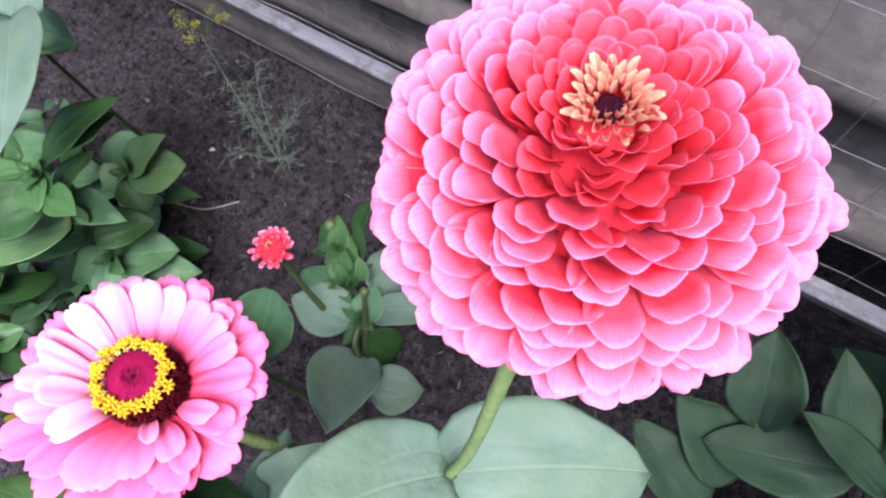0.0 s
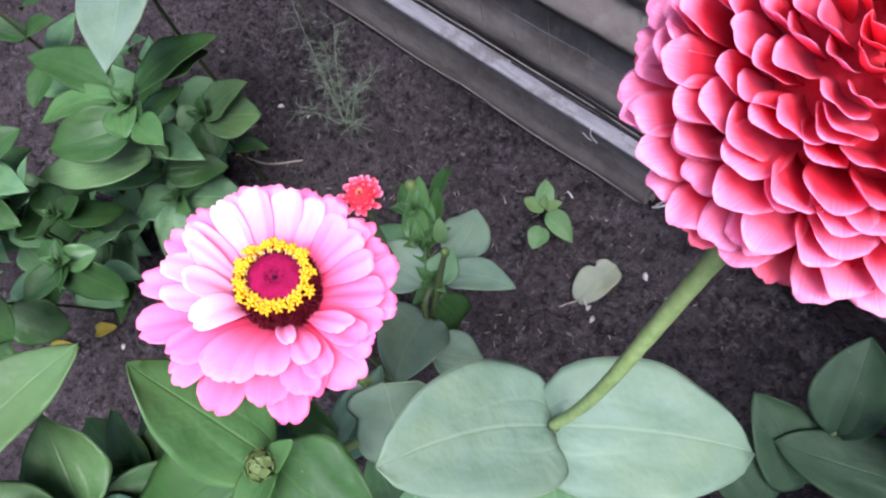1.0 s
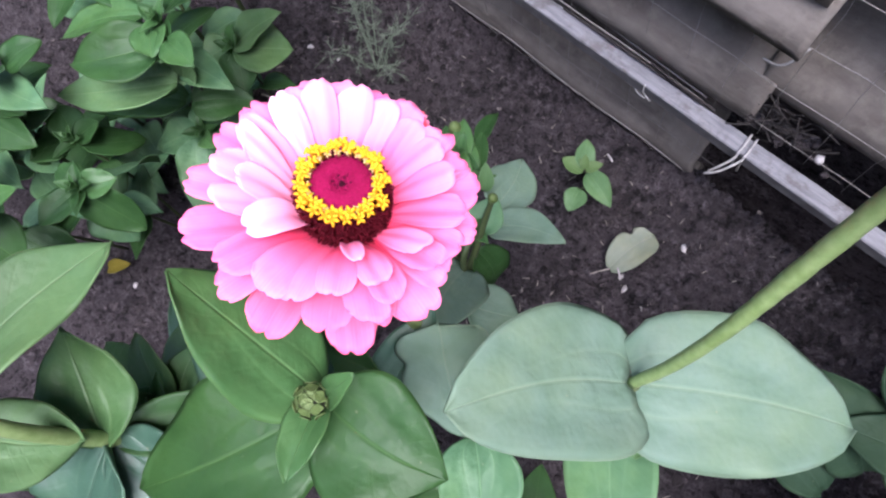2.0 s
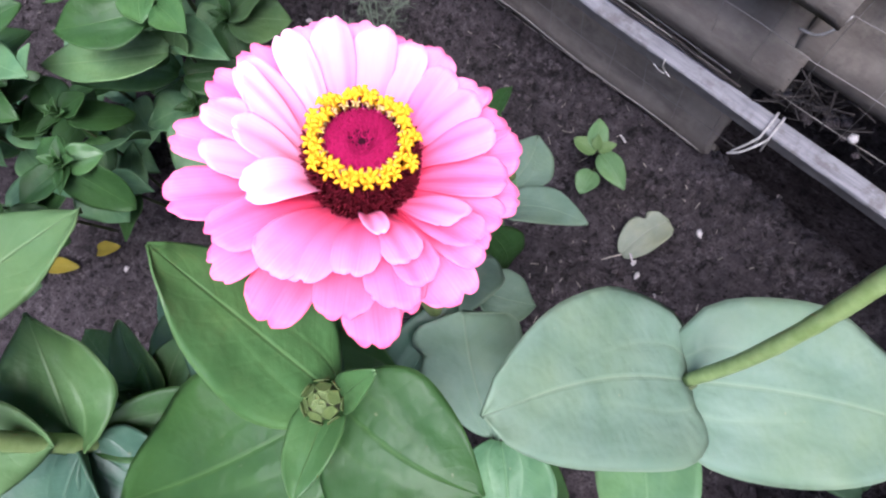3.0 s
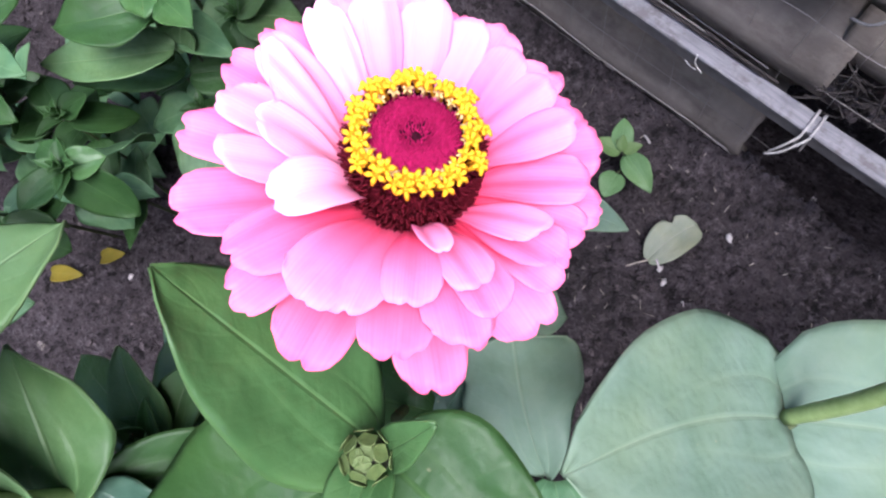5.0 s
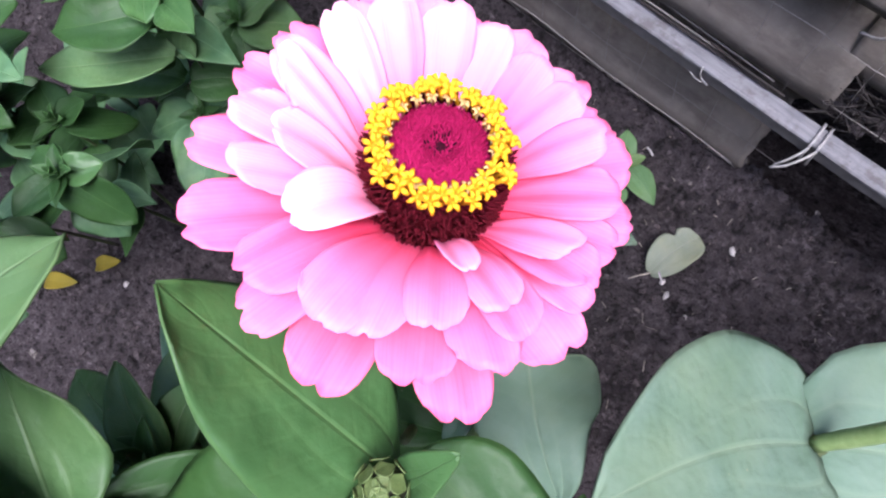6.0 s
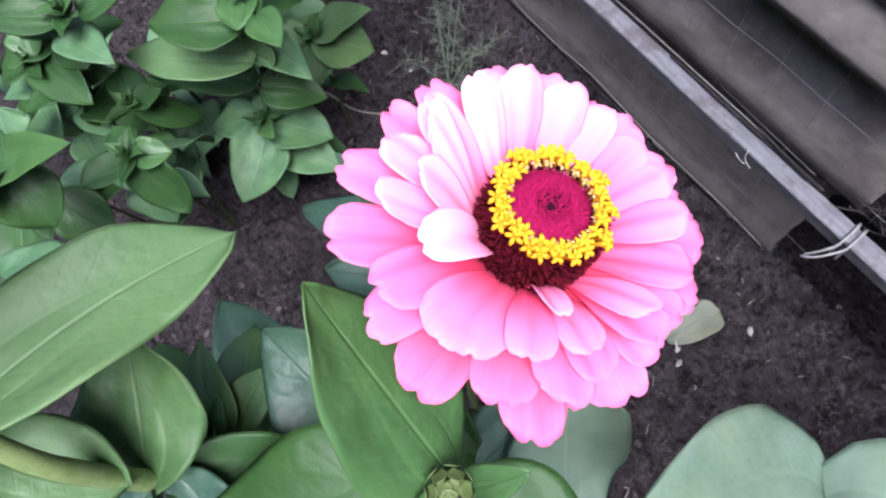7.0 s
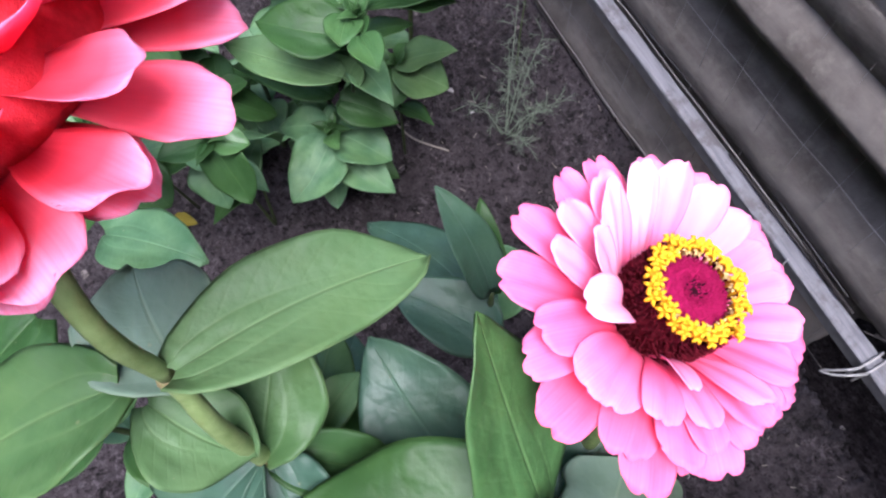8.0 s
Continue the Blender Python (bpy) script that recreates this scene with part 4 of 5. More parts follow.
# leaves of each plant: base, tip, width, surface
TALL_ROSETTE = [
    (-0.2892, -0.0068, 0.272, -0.3260, -0.0607, 0.278, 0.0353, LEAF_MID),
    (-0.2751, -0.0025, 0.285, -0.2385, -0.0031, 0.290, 0.0202, LEAF_FRESH),
    (-0.3032, 0.0297, 0.275, -0.2838, 0.0717, 0.270, 0.0315, LEAF_MID),
    (-0.3002, 0.0120, 0.280, -0.2673, 0.0827, 0.290, 0.0313, LEAF_MID),
    (-0.3158, -0.0009, 0.275, -0.3637, -0.0545, 0.265, 0.0254, LEAF_FRESH),
    (-0.3308, 0.0042, 0.270, -0.4096, -0.0213, 0.275, 0.0290, LEAF_MID),
    (-0.2982, -0.0031, 0.280, -0.2731, -0.0180, 0.285, 0.0226, LEAF_FRESH),
    (-0.2900, -0.0197, 0.235, -0.3559, -0.0898, 0.239, 0.0357, LEAF_BRIGHT),
    (-0.2940, -0.0061, 0.240, -0.2913, -0.0160, 0.225, 0.0283, LEAF_BRIGHT),
    (-0.2958, -0.0218, 0.225, -0.3385, -0.0521, 0.220, 0.0209, LEAF_MID),
    (-0.3197, -0.0269, 0.180, -0.3937, -0.0946, 0.175, 0.0394, LEAF_MID),
    (-0.3144, -0.0244, 0.180, -0.2838, 0.0132, 0.160, 0.0321, LEAF_MID),
]
SIDE_ROSETTE = [
    (-0.3421, 0.0374, 0.160, -0.3124, 0.0832, 0.183, 0.0302, LEAF_BRIGHT),
    (-0.3451, 0.0364, 0.155, -0.3105, 0.0725, 0.140, 0.0446, LEAF_BRIGHT),
    (-0.3434, 0.0329, 0.155, -0.3136, 0.0127, 0.140, 0.0302, LEAF_MID),
    (-0.3572, 0.0353, 0.150, -0.3631, 0.0099, 0.150, 0.0307, LEAF_BRIGHT),
    (-0.3400, 0.0382, 0.165, -0.3429, 0.0493, 0.180, 0.0171, LEAF_FRESH),
]
LOW_ROSETTE = [
    (-0.3225, -0.0366, 0.130, -0.2797, -0.0006, 0.115, 0.0434, LEAF_BLUE),
    (-0.3261, -0.0397, 0.110, -0.2613, -0.0078, 0.090, 0.0379, LEAF_BLUE),
    (-0.3203, -0.0424, 0.125, -0.2848, -0.0964, 0.105, 0.0435, LEAF_BLUE),
    (-0.3311, -0.0411, 0.125, -0.3549, -0.0812, 0.120, 0.0312, LEAF_BLUE),
    (-0.3222, -0.0340, 0.135, -0.3369, -0.0155, 0.130, 0.0307, LEAF_BLUE),
    (-0.3298, -0.0506, 0.060, -0.2920, -0.0625, 0.050, 0.0226, LEAF_BLUE),
    (-0.3137, -0.0388, 0.140, -0.2891, -0.0408, 0.150, 0.0137, LEAF_FRESH),
]
TWIN_ROSETTE = [
    (-0.3426, -0.1098, 0.210, -0.3345, -0.0861, 0.215, 0.0171, LEAF_MID),
    (-0.3459, -0.1119, 0.200, -0.3413, -0.0776, 0.155, 0.0238, LEAF_MID),
    (-0.3505, -0.1138, 0.200, -0.3822, -0.1534, 0.190, 0.0312, LEAF_MID),
    (-0.3496, -0.1097, 0.205, -0.3817, -0.1022, 0.210, 0.0241, LEAF_MID),
    (-0.2680, -0.1219, 0.250, -0.2374, -0.1160, 0.208, 0.0278, LEAF_MID),
    (-0.2707, -0.1241, 0.250, -0.2671, -0.1580, 0.255, 0.0192, LEAF_MID),
    (-0.2706, -0.1198, 0.250, -0.2580, -0.0985, 0.245, 0.0187, LEAF_FRESH),
    (-0.2718, -0.1214, 0.250, -0.2980, -0.1228, 0.250, 0.0189, LEAF_MID),
    (-0.3024, -0.1170, 0.200, -0.3193, -0.0839, 0.150, 0.0337, LEAF_BLUE),
    (-0.3201, -0.1459, 0.180, -0.3347, -0.2074, 0.170, 0.0358, LEAF_MID),
    (-0.3179, -0.1428, 0.170, -0.2833, -0.1448, 0.140, 0.0344, LEAF_BLUE),
]
EDGE_PLANT = [
    (-0.2666, -0.1766, 0.300, -0.2265, -0.1228, 0.333, 0.0210, LEAF_FRESH),
    (-0.2778, -0.1769, 0.290, -0.2482, -0.1803, 0.260, 0.0346, LEAF_MID),
    (-0.2676, -0.1780, 0.300, -0.2680, -0.2087, 0.300, 0.0228, LEAF_MID),
    (-0.2938, -0.1830, 0.280, -0.3336, -0.1888, 0.280, 0.0249, LEAF_MID),
    (-0.3210, -0.1958, 0.200, -0.2865, -0.1821, 0.170, 0.0345, LEAF_MID),
    (-0.3462, -0.2306, 0.180, -0.2998, -0.2587, 0.160, 0.0400, LEAF_MID),
]
FAR_PLANT = [
    (-0.3846, -0.1451, 0.250, -0.3336, -0.1274, 0.240, 0.0274, LEAF_MID),
    (-0.3870, -0.1442, 0.250, -0.3974, -0.1734, 0.240, 0.0226, LEAF_MID),
    (-0.3784, -0.1377, 0.260, -0.4041, -0.1290, 0.270, 0.0238, LEAF_FRESH),
    (-0.3598, -0.1114, 0.270, -0.3585, -0.0742, 0.260, 0.0273, LEAF_MID),
    (-0.3742, -0.1170, 0.260, -0.3521, -0.1151, 0.250, 0.0238, LEAF_MID),
    (-0.3769, -0.1204, 0.260, -0.4014, -0.1547, 0.250, 0.0282, LEAF_MID),
    (-0.3860, -0.1347, 0.200, -0.3770, -0.1349, 0.170, 0.0321, LEAF_MID),
    (-0.3436, -0.1010, 0.300, -0.3715, -0.1422, 0.310, 0.0212, LEAF_MID),
    (-0.3405, -0.0902, 0.300, -0.3336, -0.0607, 0.300, 0.0214, LEAF_MID),
    (-0.4312, -0.1803, 0.180, -0.4335, -0.2083, 0.160, 0.0289, LEAF_MID),
    (-0.4269, -0.2050, 0.200, -0.4115, -0.2166, 0.180, 0.0367, LEAF_BLUE),
]
BACK_PLANT = [
    (-0.3500, 0.0883, 0.330, -0.2416, 0.0092, 0.360, 0.0465, LEAF_PALE),
    (-0.3500, 0.0883, 0.330, -0.3546, 0.1370, 0.340, 0.0442, LEAF_PALE),
    (-0.3820, 0.0813, 0.300, -0.4184, 0.0046, 0.300, 0.0349, LEAF_MID),
    (-0.3992, 0.0903, 0.280, -0.3548, 0.1014, 0.270, 0.0320, LEAF_BLUE),
]
BUD_PLANT = [
    (-0.0270, 0.0500, 0.258, 0.0165, 0.0674, 0.278, 0.0195, LEAF_PALE),
    (-0.0359, 0.0621, 0.250, -0.0503, 0.1020, 0.230, 0.0282, LEAF_PALE),
    (-0.0233, 0.0218, 0.245, -0.0008, -0.0226, 0.295, 0.0378, LEAF_PALE),
    (-0.0100, 0.0060, 0.232, 0.0185, 0.0234, 0.216, 0.0282, LEAF_PALE),
    (-0.0248, 0.0339, 0.250, -0.0108, 0.0294, 0.210, 0.0236, LEAF_MID),
    (-0.0367, 0.0363, 0.260, -0.0829, 0.0305, 0.260, 0.0306, LEAF_PALE),
    (-0.0525, 0.0454, 0.240, -0.0968, 0.0484, 0.240, 0.0259, LEAF_BLUE),
    (-0.0527, 0.0519, 0.250, -0.0885, 0.0765, 0.250, 0.0165, LEAF_FRESH),
    (-0.0595, 0.0568, 0.250, -0.0760, 0.0855, 0.250, 0.0165, LEAF_FRESH),
    (-0.0733, 0.0669, 0.250, -0.0988, 0.0821, 0.250, 0.0117, LEAF_MID),
    (-0.0733, 0.0669, 0.250, -0.0924, 0.0936, 0.250, 0.0129, LEAF_FRESH),
    (-0.0647, 0.0723, 0.240, -0.0807, 0.0975, 0.240, 0.0117, LEAF_MID),
    (-0.0768, 0.0897, 0.240, -0.0903, 0.1201, 0.220, 0.0106, LEAF_MID),
    (-0.0451, 0.0639, 0.260, -0.0522, 0.0743, 0.275, 0.0082, LEAF_BRIGHT),
    (-0.0307, 0.0409, 0.260, -0.0359, 0.0652, 0.262, 0.0189, LEAF_BLUE),
    (-0.0921, 0.0257, 0.270, -0.0890, -0.0220, 0.240, 0.0366, LEAF_BLUE),
]
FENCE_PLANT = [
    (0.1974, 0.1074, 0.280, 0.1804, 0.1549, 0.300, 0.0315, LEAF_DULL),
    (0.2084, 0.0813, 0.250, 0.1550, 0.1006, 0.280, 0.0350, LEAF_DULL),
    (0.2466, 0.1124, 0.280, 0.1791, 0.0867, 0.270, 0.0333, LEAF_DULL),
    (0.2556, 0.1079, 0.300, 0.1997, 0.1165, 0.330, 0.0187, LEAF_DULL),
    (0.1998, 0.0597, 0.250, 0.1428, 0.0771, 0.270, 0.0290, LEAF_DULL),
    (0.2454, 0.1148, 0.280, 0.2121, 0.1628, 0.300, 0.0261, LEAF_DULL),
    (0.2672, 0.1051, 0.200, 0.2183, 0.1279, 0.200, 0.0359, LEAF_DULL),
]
YOUNG_PLANT = [
    (-0.0215, -0.0955, 0.428, -0.0603, -0.1018, 0.4200, 0.0165, LEAF_SOFT),
    (-0.0210, -0.0945, 0.428, -0.0449, -0.0850, 0.4350, 0.0125, LEAF_SOFT),
    (-0.0205, -0.0935, 0.426, -0.0300, -0.0740, 0.4260, 0.0120, LEAF_SOFT),
    (-0.0215, -0.0960, 0.420, -0.0420, -0.1060, 0.4130, 0.0170, LEAF_SOFT),
    (-0.0230, -0.0950, 0.405, -0.0560, -0.0790, 0.3980, 0.0230, LEAF_SOFT),
    (-0.0240, -0.0980, 0.400, -0.0180, -0.1230, 0.3950, 0.0190, LEAF_SOFT),
    (-0.0310, -0.1000, 0.360, -0.0700, -0.1080, 0.3550, 0.0260, LEAF_COOL),
    (-0.0310, -0.1000, 0.362, -0.0640, -0.0760, 0.3580, 0.0250, LEAF_COOL),
    (-0.0784, -0.1604, 0.250, -0.1110, -0.1450, 0.2500, 0.0280, LEAF_COOL),
    (-0.0784, -0.1604, 0.250, -0.0720, -0.1250, 0.2500, 0.0260, LEAF_COOL),
]
UNDER_PLANT = [
    (-0.0607, -0.0135, 0.340, -0.0986, -0.0214, 0.386, 0.0183, LEAF_COOL),
    (-0.0625, -0.0094, 0.330, -0.0977, -0.0011, 0.360, 0.0117, LEAF_MID),
    (-0.0616, -0.0122, 0.300, -0.1519, -0.0491, 0.274, 0.0297, LEAF_COOL),
    (-0.0452, -0.0178, 0.320, -0.0872, -0.0541, 0.330, 0.0295, LEAF_COOL),
    (0.0150, -0.0570, 0.420, -0.0345, -0.0675, 0.441, 0.0300, LEAF_COOL),
    (0.0221, -0.0440, 0.400, -0.0398, -0.0922, 0.390, 0.0323, LEAF_MID),
    (0.0198, -0.0435, 0.380, -0.0176, -0.1031, 0.360, 0.0247, LEAF_MID),
    (-0.0376, -0.1022, 0.330, -0.0646, -0.0826, 0.360, 0.0145, LEAF_COOL),
    (-0.0400, -0.0920, 0.335, -0.1000, -0.0980, 0.340, 0.0300, LEAF_COOL),
    (-0.0400, -0.0950, 0.330, -0.0850, -0.1250, 0.325, 0.0270, LEAF_MID),
    (-0.0400, -0.1000, 0.330, -0.0300, -0.1380, 0.330, 0.0280, LEAF_FRESH),
    (-0.0380, -0.0900, 0.340, -0.0420, -0.0550, 0.355, 0.0260, LEAF_MID),
    (-0.0380, -0.0980, 0.300, -0.0750, -0.0750, 0.290, 0.0300, LEAF_MID),
    (-0.0380, -0.0980, 0.290, 0.0050, -0.1280, 0.290, 0.0320, LEAF_MID),
]
SIDE_PLANT = [
    (-0.0255, -0.1095, 0.505, -0.0250, -0.1500, 0.495, 0.0225, LEAF_SOFT),
    (-0.0235, -0.0990, 0.502, -0.0500, -0.1030, 0.500, 0.0235, LEAF_PALE),
    (-0.0262, -0.1120, 0.488, -0.0098, -0.0985, 0.474, 0.0190, LEAF_BRIGHT),
    (-0.0130, -0.1005, 0.463, -0.0400, -0.0850, 0.474, 0.0240, LEAF_SOFT),
    (-0.0120, -0.1000, 0.456, 0.0060, -0.0735, 0.432, 0.0145, LEAF_MID),
    (-0.0120, -0.1020, 0.460, -0.0020, -0.1340, 0.444, 0.0260, LEAF_COOL),
    (-0.0180, -0.1060, 0.448, -0.0400, -0.1290, 0.446, 0.0260, LEAF_COOL),
    (-0.1324, -0.1479, 0.395, -0.1000, -0.1130, 0.400, 0.0240, LEAF_BLUE),
    (-0.0840, -0.1561, 0.440, -0.0739, -0.1852, 0.430, 0.0339, LEAF_MID),
]
PINK_LEAVES = [
    (0.0600, -0.0340, 0.392, 0.0860, -0.0620, 0.392, 0.0250, LEAF_BLUE),
    (0.0250, -0.0480, 0.395, 0.0170, -0.0090, 0.402, 0.0190, LEAF_COOL),
]
SEEDLING = [
    (-0.0545, 0.1815, 0.050, -0.0720, 0.2055, 0.052, 0.0160, LEAF_BRIGHT),
    (-0.0545, 0.1790, 0.050, -0.0772, 0.1758, 0.052, 0.0130, LEAF_YOUNG),
    (-0.0500, 0.1805, 0.050, -0.0122, 0.1680, 0.050, 0.0185, LEAF_BRIGHT),
    (-0.0448, 0.1640, 0.048, -0.0395, 0.1405, 0.048, 0.0185, LEAF_BRIGHT),
    (-0.0530, 0.1810, 0.052, -0.0438, 0.1945, 0.055, 0.0090, LEAF_YOUNG),
    (-0.0535, 0.1805, 0.054, -0.0610, 0.1900, 0.061, 0.0080, LEAF_YOUNG),
]


def leaves(plant, table, tilt=0.25, **shape):
    for k, (bx, by, bz, tx, ty, tz, w, mat) in enumerate(table):
        rng = random.Random(k * 31 + int(abs(bx) * 1e4))
        style = dict(fold=rng.uniform(0.04, 0.16), arch=rng.uniform(0.03, 0.10), a=rng.uniform(0.5, 0.62), b=rng.uniform(0.78, 0.98))
        style.update(shape)
        leaf(plant, (bx, by, bz), (tx, ty, tz), w * 1.18, mat, up=(rng.uniform(-tilt, tilt), rng.uniform(-tilt, tilt), 1), **style)


def tabled_plant(label, foot, stalks, table, group="leafy zinnia plants", name="zinnia", category="plant", thickness=0.0026, tilt=0.25):
    """A plant from its foot, its stalks (lines of points) and its table of leaves."""
    plant = thing(name, foot, label, category, group)
    for line in stalks:
        stem(plant, line, thickness, thickness * 0.55, STEM_DARK)
    leaves(plant, table, tilt)
    return plant


def crown(plant, at, size, turn, seed, tilt=(0, 0)):
    """The young leaves in the heart of a shoot: three small pairs, steeper towards the middle."""
    rng = random.Random(seed)
    at = Vector(at)
    for k in range(4):
        L = size * (1.0, 0.76, 0.54, 0.34)[k]
        rise = (0.30, 0.65, 1.2, 2.4)[k]
        for half in (0, math.pi):
            a = turn + half + (k % 2) * math.pi / 2 + rng.uniform(-0.3, 0.3)
            d = Vector((math.cos(a) + tilt[0], math.sin(a) + tilt[1], rise * rng.uniform(0.8, 1.2))).normalized() * L
            leaf(plant, at + Vector((0, 0, 0.003 * k)), at + d + Vector((0, 0, 0.003 * k)), L * rng.uniform(0.44, 0.54), LEAF_FRESH if k else LEAF_MID, fold=0.22, arch=0.06, a=0.55, b=1.1, nr=11, nc=9)


def lower_pairs(plant, line, size, turn, seed, materials, heights):
    """Broad older leaves in opposite pairs down a stalk."""
    rng = random.Random(seed)
    pts = bowed(line, 10)
    for k, h in enumerate(heights):
        at = pts[min(len(pts) - 1, int(h * (len(pts) - 1)))]
        for half in (0, math.pi):
            a = turn + half + (k % 2) * math.pi / 2 + rng.uniform(-0.35, 0.35)
            L = size * rng.uniform(0.85, 1.15)
            tip = at + Vector((math.cos(a) * L, math.sin(a) * L, L * rng.uniform(-0.25, 0.1)))
            leaf(plant, at, tip, L * rng.uniform(0.52, 0.62), rng.choice(materials), up=(rng.uniform(-0.3, 0.3), rng.uniform(-0.3, 0.3), 1), fold=rng.uniform(0.05, 0.16), arch=rng.uniform(0.04, 0.12), a=0.56, b=1.05, nr=13, nc=11)


def side_zinnia():
    plant = thing("zinnia", (-0.01, -0.12, 0), "leafy zinnia with a coral pink double flower on a thick stem", "flower")
    n, n2 = Vector((-0.0200, -0.0975, 0.514)), Vector((-0.0122, -0.1003, 0.464))
    double_head(plant, flower_pose((-0.0448, -0.0954, 0.5890), (-0.15, 0.05, 0.97), 0.5), 0.0375, 0.021, 104, 77, 104, CORAL_SOFT)
    stem(plant, [n, (-0.0225, -0.0965, 0.540), (-0.0435, -0.0944, 0.5641)], 0.0016, 0.0021)
    stem(plant, [(-0.01, -0.12, -0.005), (-0.012, -0.112, 0.25), n2, n], 0.0034, 0.0018)
    part("node", moved(dome(bmesh.new(), 0.0026, 0.003, 6, 14, 0.1), pose(n.x, n.y, n.z - 0.002)), NODE, plant, "brownish joint where a leaf pair meets")
    part("node", moved(dome(bmesh.new(), 0.0026, 0.003, 6, 14, 0.1), pose(n2.x, n2.y, n2.z - 0.002)), NODE, plant, "brownish joint where a leaf pair meets")
    leaves(plant, SIDE_PLANT, 0.12, wave=0.08, lobe=0.10)
    leaf(plant, (-0.0110, -0.1000, 0.458), (0.0130, -0.0960, 0.444), 0.0224, LEAF_COOL, seed=67, fold=0.08, arch=0.06, wave=0.08)
    leaf(plant, (-0.0186, -0.0947, 0.518), (-0.0237, -0.0487, 0.506), 0.0205, LEAF_BRIGHT, up=(0.05, 0, 1), a=0.52, b=0.66, fold=0.12, arch=0.025, wave=0.07, lobe=0.14)
    return plant


def small_bud_zinnia():
    p = tabled_plant("zinnia with one small coral flower just opening", (-0.02, 0.012, 0), [[(-0.02, 0.012, -0.005), (-0.0233, 0.0188, 0.2403), (-0.0372, 0.0472, 0.255), (-0.0637, 0.0587, 0.250)], [(-0.0233, 0.0188, 0.20), (-0.062, 0.036, 0.27), (-0.0785, 0.0495, 0.323)], [(-0.0235, 0.022, 0.235), (-0.027, 0.046, 0.275), (-0.0272, 0.0567, 0.296)]], BUD_PLANT, "", category="flower")
    double_head(p, flower_pose((-0.079, 0.050, 0.331), (0.05, 0.10, 0.99)) @ Matrix.Scale(0.36, 4), 0.038, 0.018, 44, 91, 95, None, "small half-open coral flower head")
    crown(p, (-0.0772, 0.0726, 0.248), 0.020, 0.3, 660)
    crown(p, (-0.0568, 0.0538, 0.25), 0.026, 0.9, 661)
    crown(p, (-0.0322, 0.0413, 0.255), 0.022, 1.4, 662)
    for at, r in (((-0.0272, 0.0567, 0.295), 0.0030), ((-0.0921, 0.0844, 0.250), 0.0045)):
        part("bud", moved(dome(bmesh.new(), r, r * 1.6, 7, 14, 0.06), pose(*at)), BUD, p, "small green closed bud")


def dill():
    """A feathery dill plant: thin stalks that fork into threads."""
    plant = thing("dill", (-0.322, 0.140, 0), "feathery blue-green dill plant with thread-like leaves", "herb")
    rng = random.Random(12)
    soft = plain_material("dill_green", (0.075, 0.098, 0.070), (0.125, 0.155, 0.110), 300.0, 0.7)
    fronds = [((-0.322, 0.140, 0.0), (-0.357, 0.182, 0.075)), ((-0.322, 0.141, 0.0), (-0.378, 0.172, 0.060)), ((-0.320, 0.140, 0.0), (-0.300, 0.175, 0.055)), ((-0.318, 0.138, 0.0), (-0.275, 0.140, 0.045)), ((-0.32, 0.138, 0.0), (-0.345, 0.110, 0.05)), ((-0.33, 0.145, 0.0), (-0.415, 0.200, 0.11)), ((-0.33, 0.15, 0.0), (-0.390, 0.220, 0.05)), ((-0.32, 0.15, 0.0), (-0.305, 0.195, 0.05))]
    for a, b in fronds:
        a, b = Vector(a), Vector(b)
        bm = bmesh.new()
        mid = (a + b) / 2 + Vector((0, 0, 0.014))
        line = bowed([a, mid, b], 8)
        tube(bm, line, [0.0009 - 0.0006 * i / len(line) for i in range(len(line))], 5)
        for i in range(4, len(line)):
            for _ in range(2):
                d = Vector((rng.uniform(-1, 1), rng.uniform(-1, 1), rng.uniform(-0.3, 0.6))).normalized() * rng.uniform(0.008, 0.020)
                p = line[i]
                q = p + d
                tube(bm, [p, (p + q) / 2 + Vector((0, 0, 0.001)), q], [0.00036, 0.00028, 0.00016], 4)
                for _ in range(3):
                    e = d * 0.5 + Vector((rng.uniform(-1, 1), rng.uniform(-1, 1), rng.uniform(-0.4, 0.6))) * 0.006
                    tube(bm, [p + d * rng.uniform(0.3, 0.9), p + d * 0.6 + e], [0.00026, 0.00012], 4, False)
        part("frond", bm, soft, plant)
    flower = thing("dill_umbel", (-0.40, 0.195, 0), "dill stalk with loose yellow flower clusters", "herb")
    stem(flower, [(-0.40, 0.195, -0.003), (-0.402, 0.198, 0.07), (-0.405, 0.204, 0.12)], 0.0012, 0.0007, STEM_DARK)
    for k in range(9):
        c = Vector((-0.405 + rng.uniform(-0.028, 0.022), 0.204 + rng.uniform(-0.02, 0.022), 0.128 + rng.uniform(-0.008, 0.010)))
        stem(flower, [(-0.405, 0.204, 0.118), ((c.x - 0.405) / 2, (c.y + 0.204) / 2, c.z - 0.004), c], 0.0005, 0.0003, STEM_DARK, "ray", 5)
        bm = bmesh.new()
        for _ in range(22):
            v = c + Vector((rng.gauss(0, 0.0035), rng.gauss(0, 0.0035), rng.gauss(0, 0.0014)))
            crumb(bm, v, rng.uniform(0.0007, 0.0013), rng)
        part("umbellet", bm, DILL_YELLOW, flower, "tuft of tiny yellow flowers")


DILL_YELLOW = plain_material("dill_yellow", (0.13, 0.13, 0.012), (0.22, 0.21, 0.025), 600.0, 0.7)


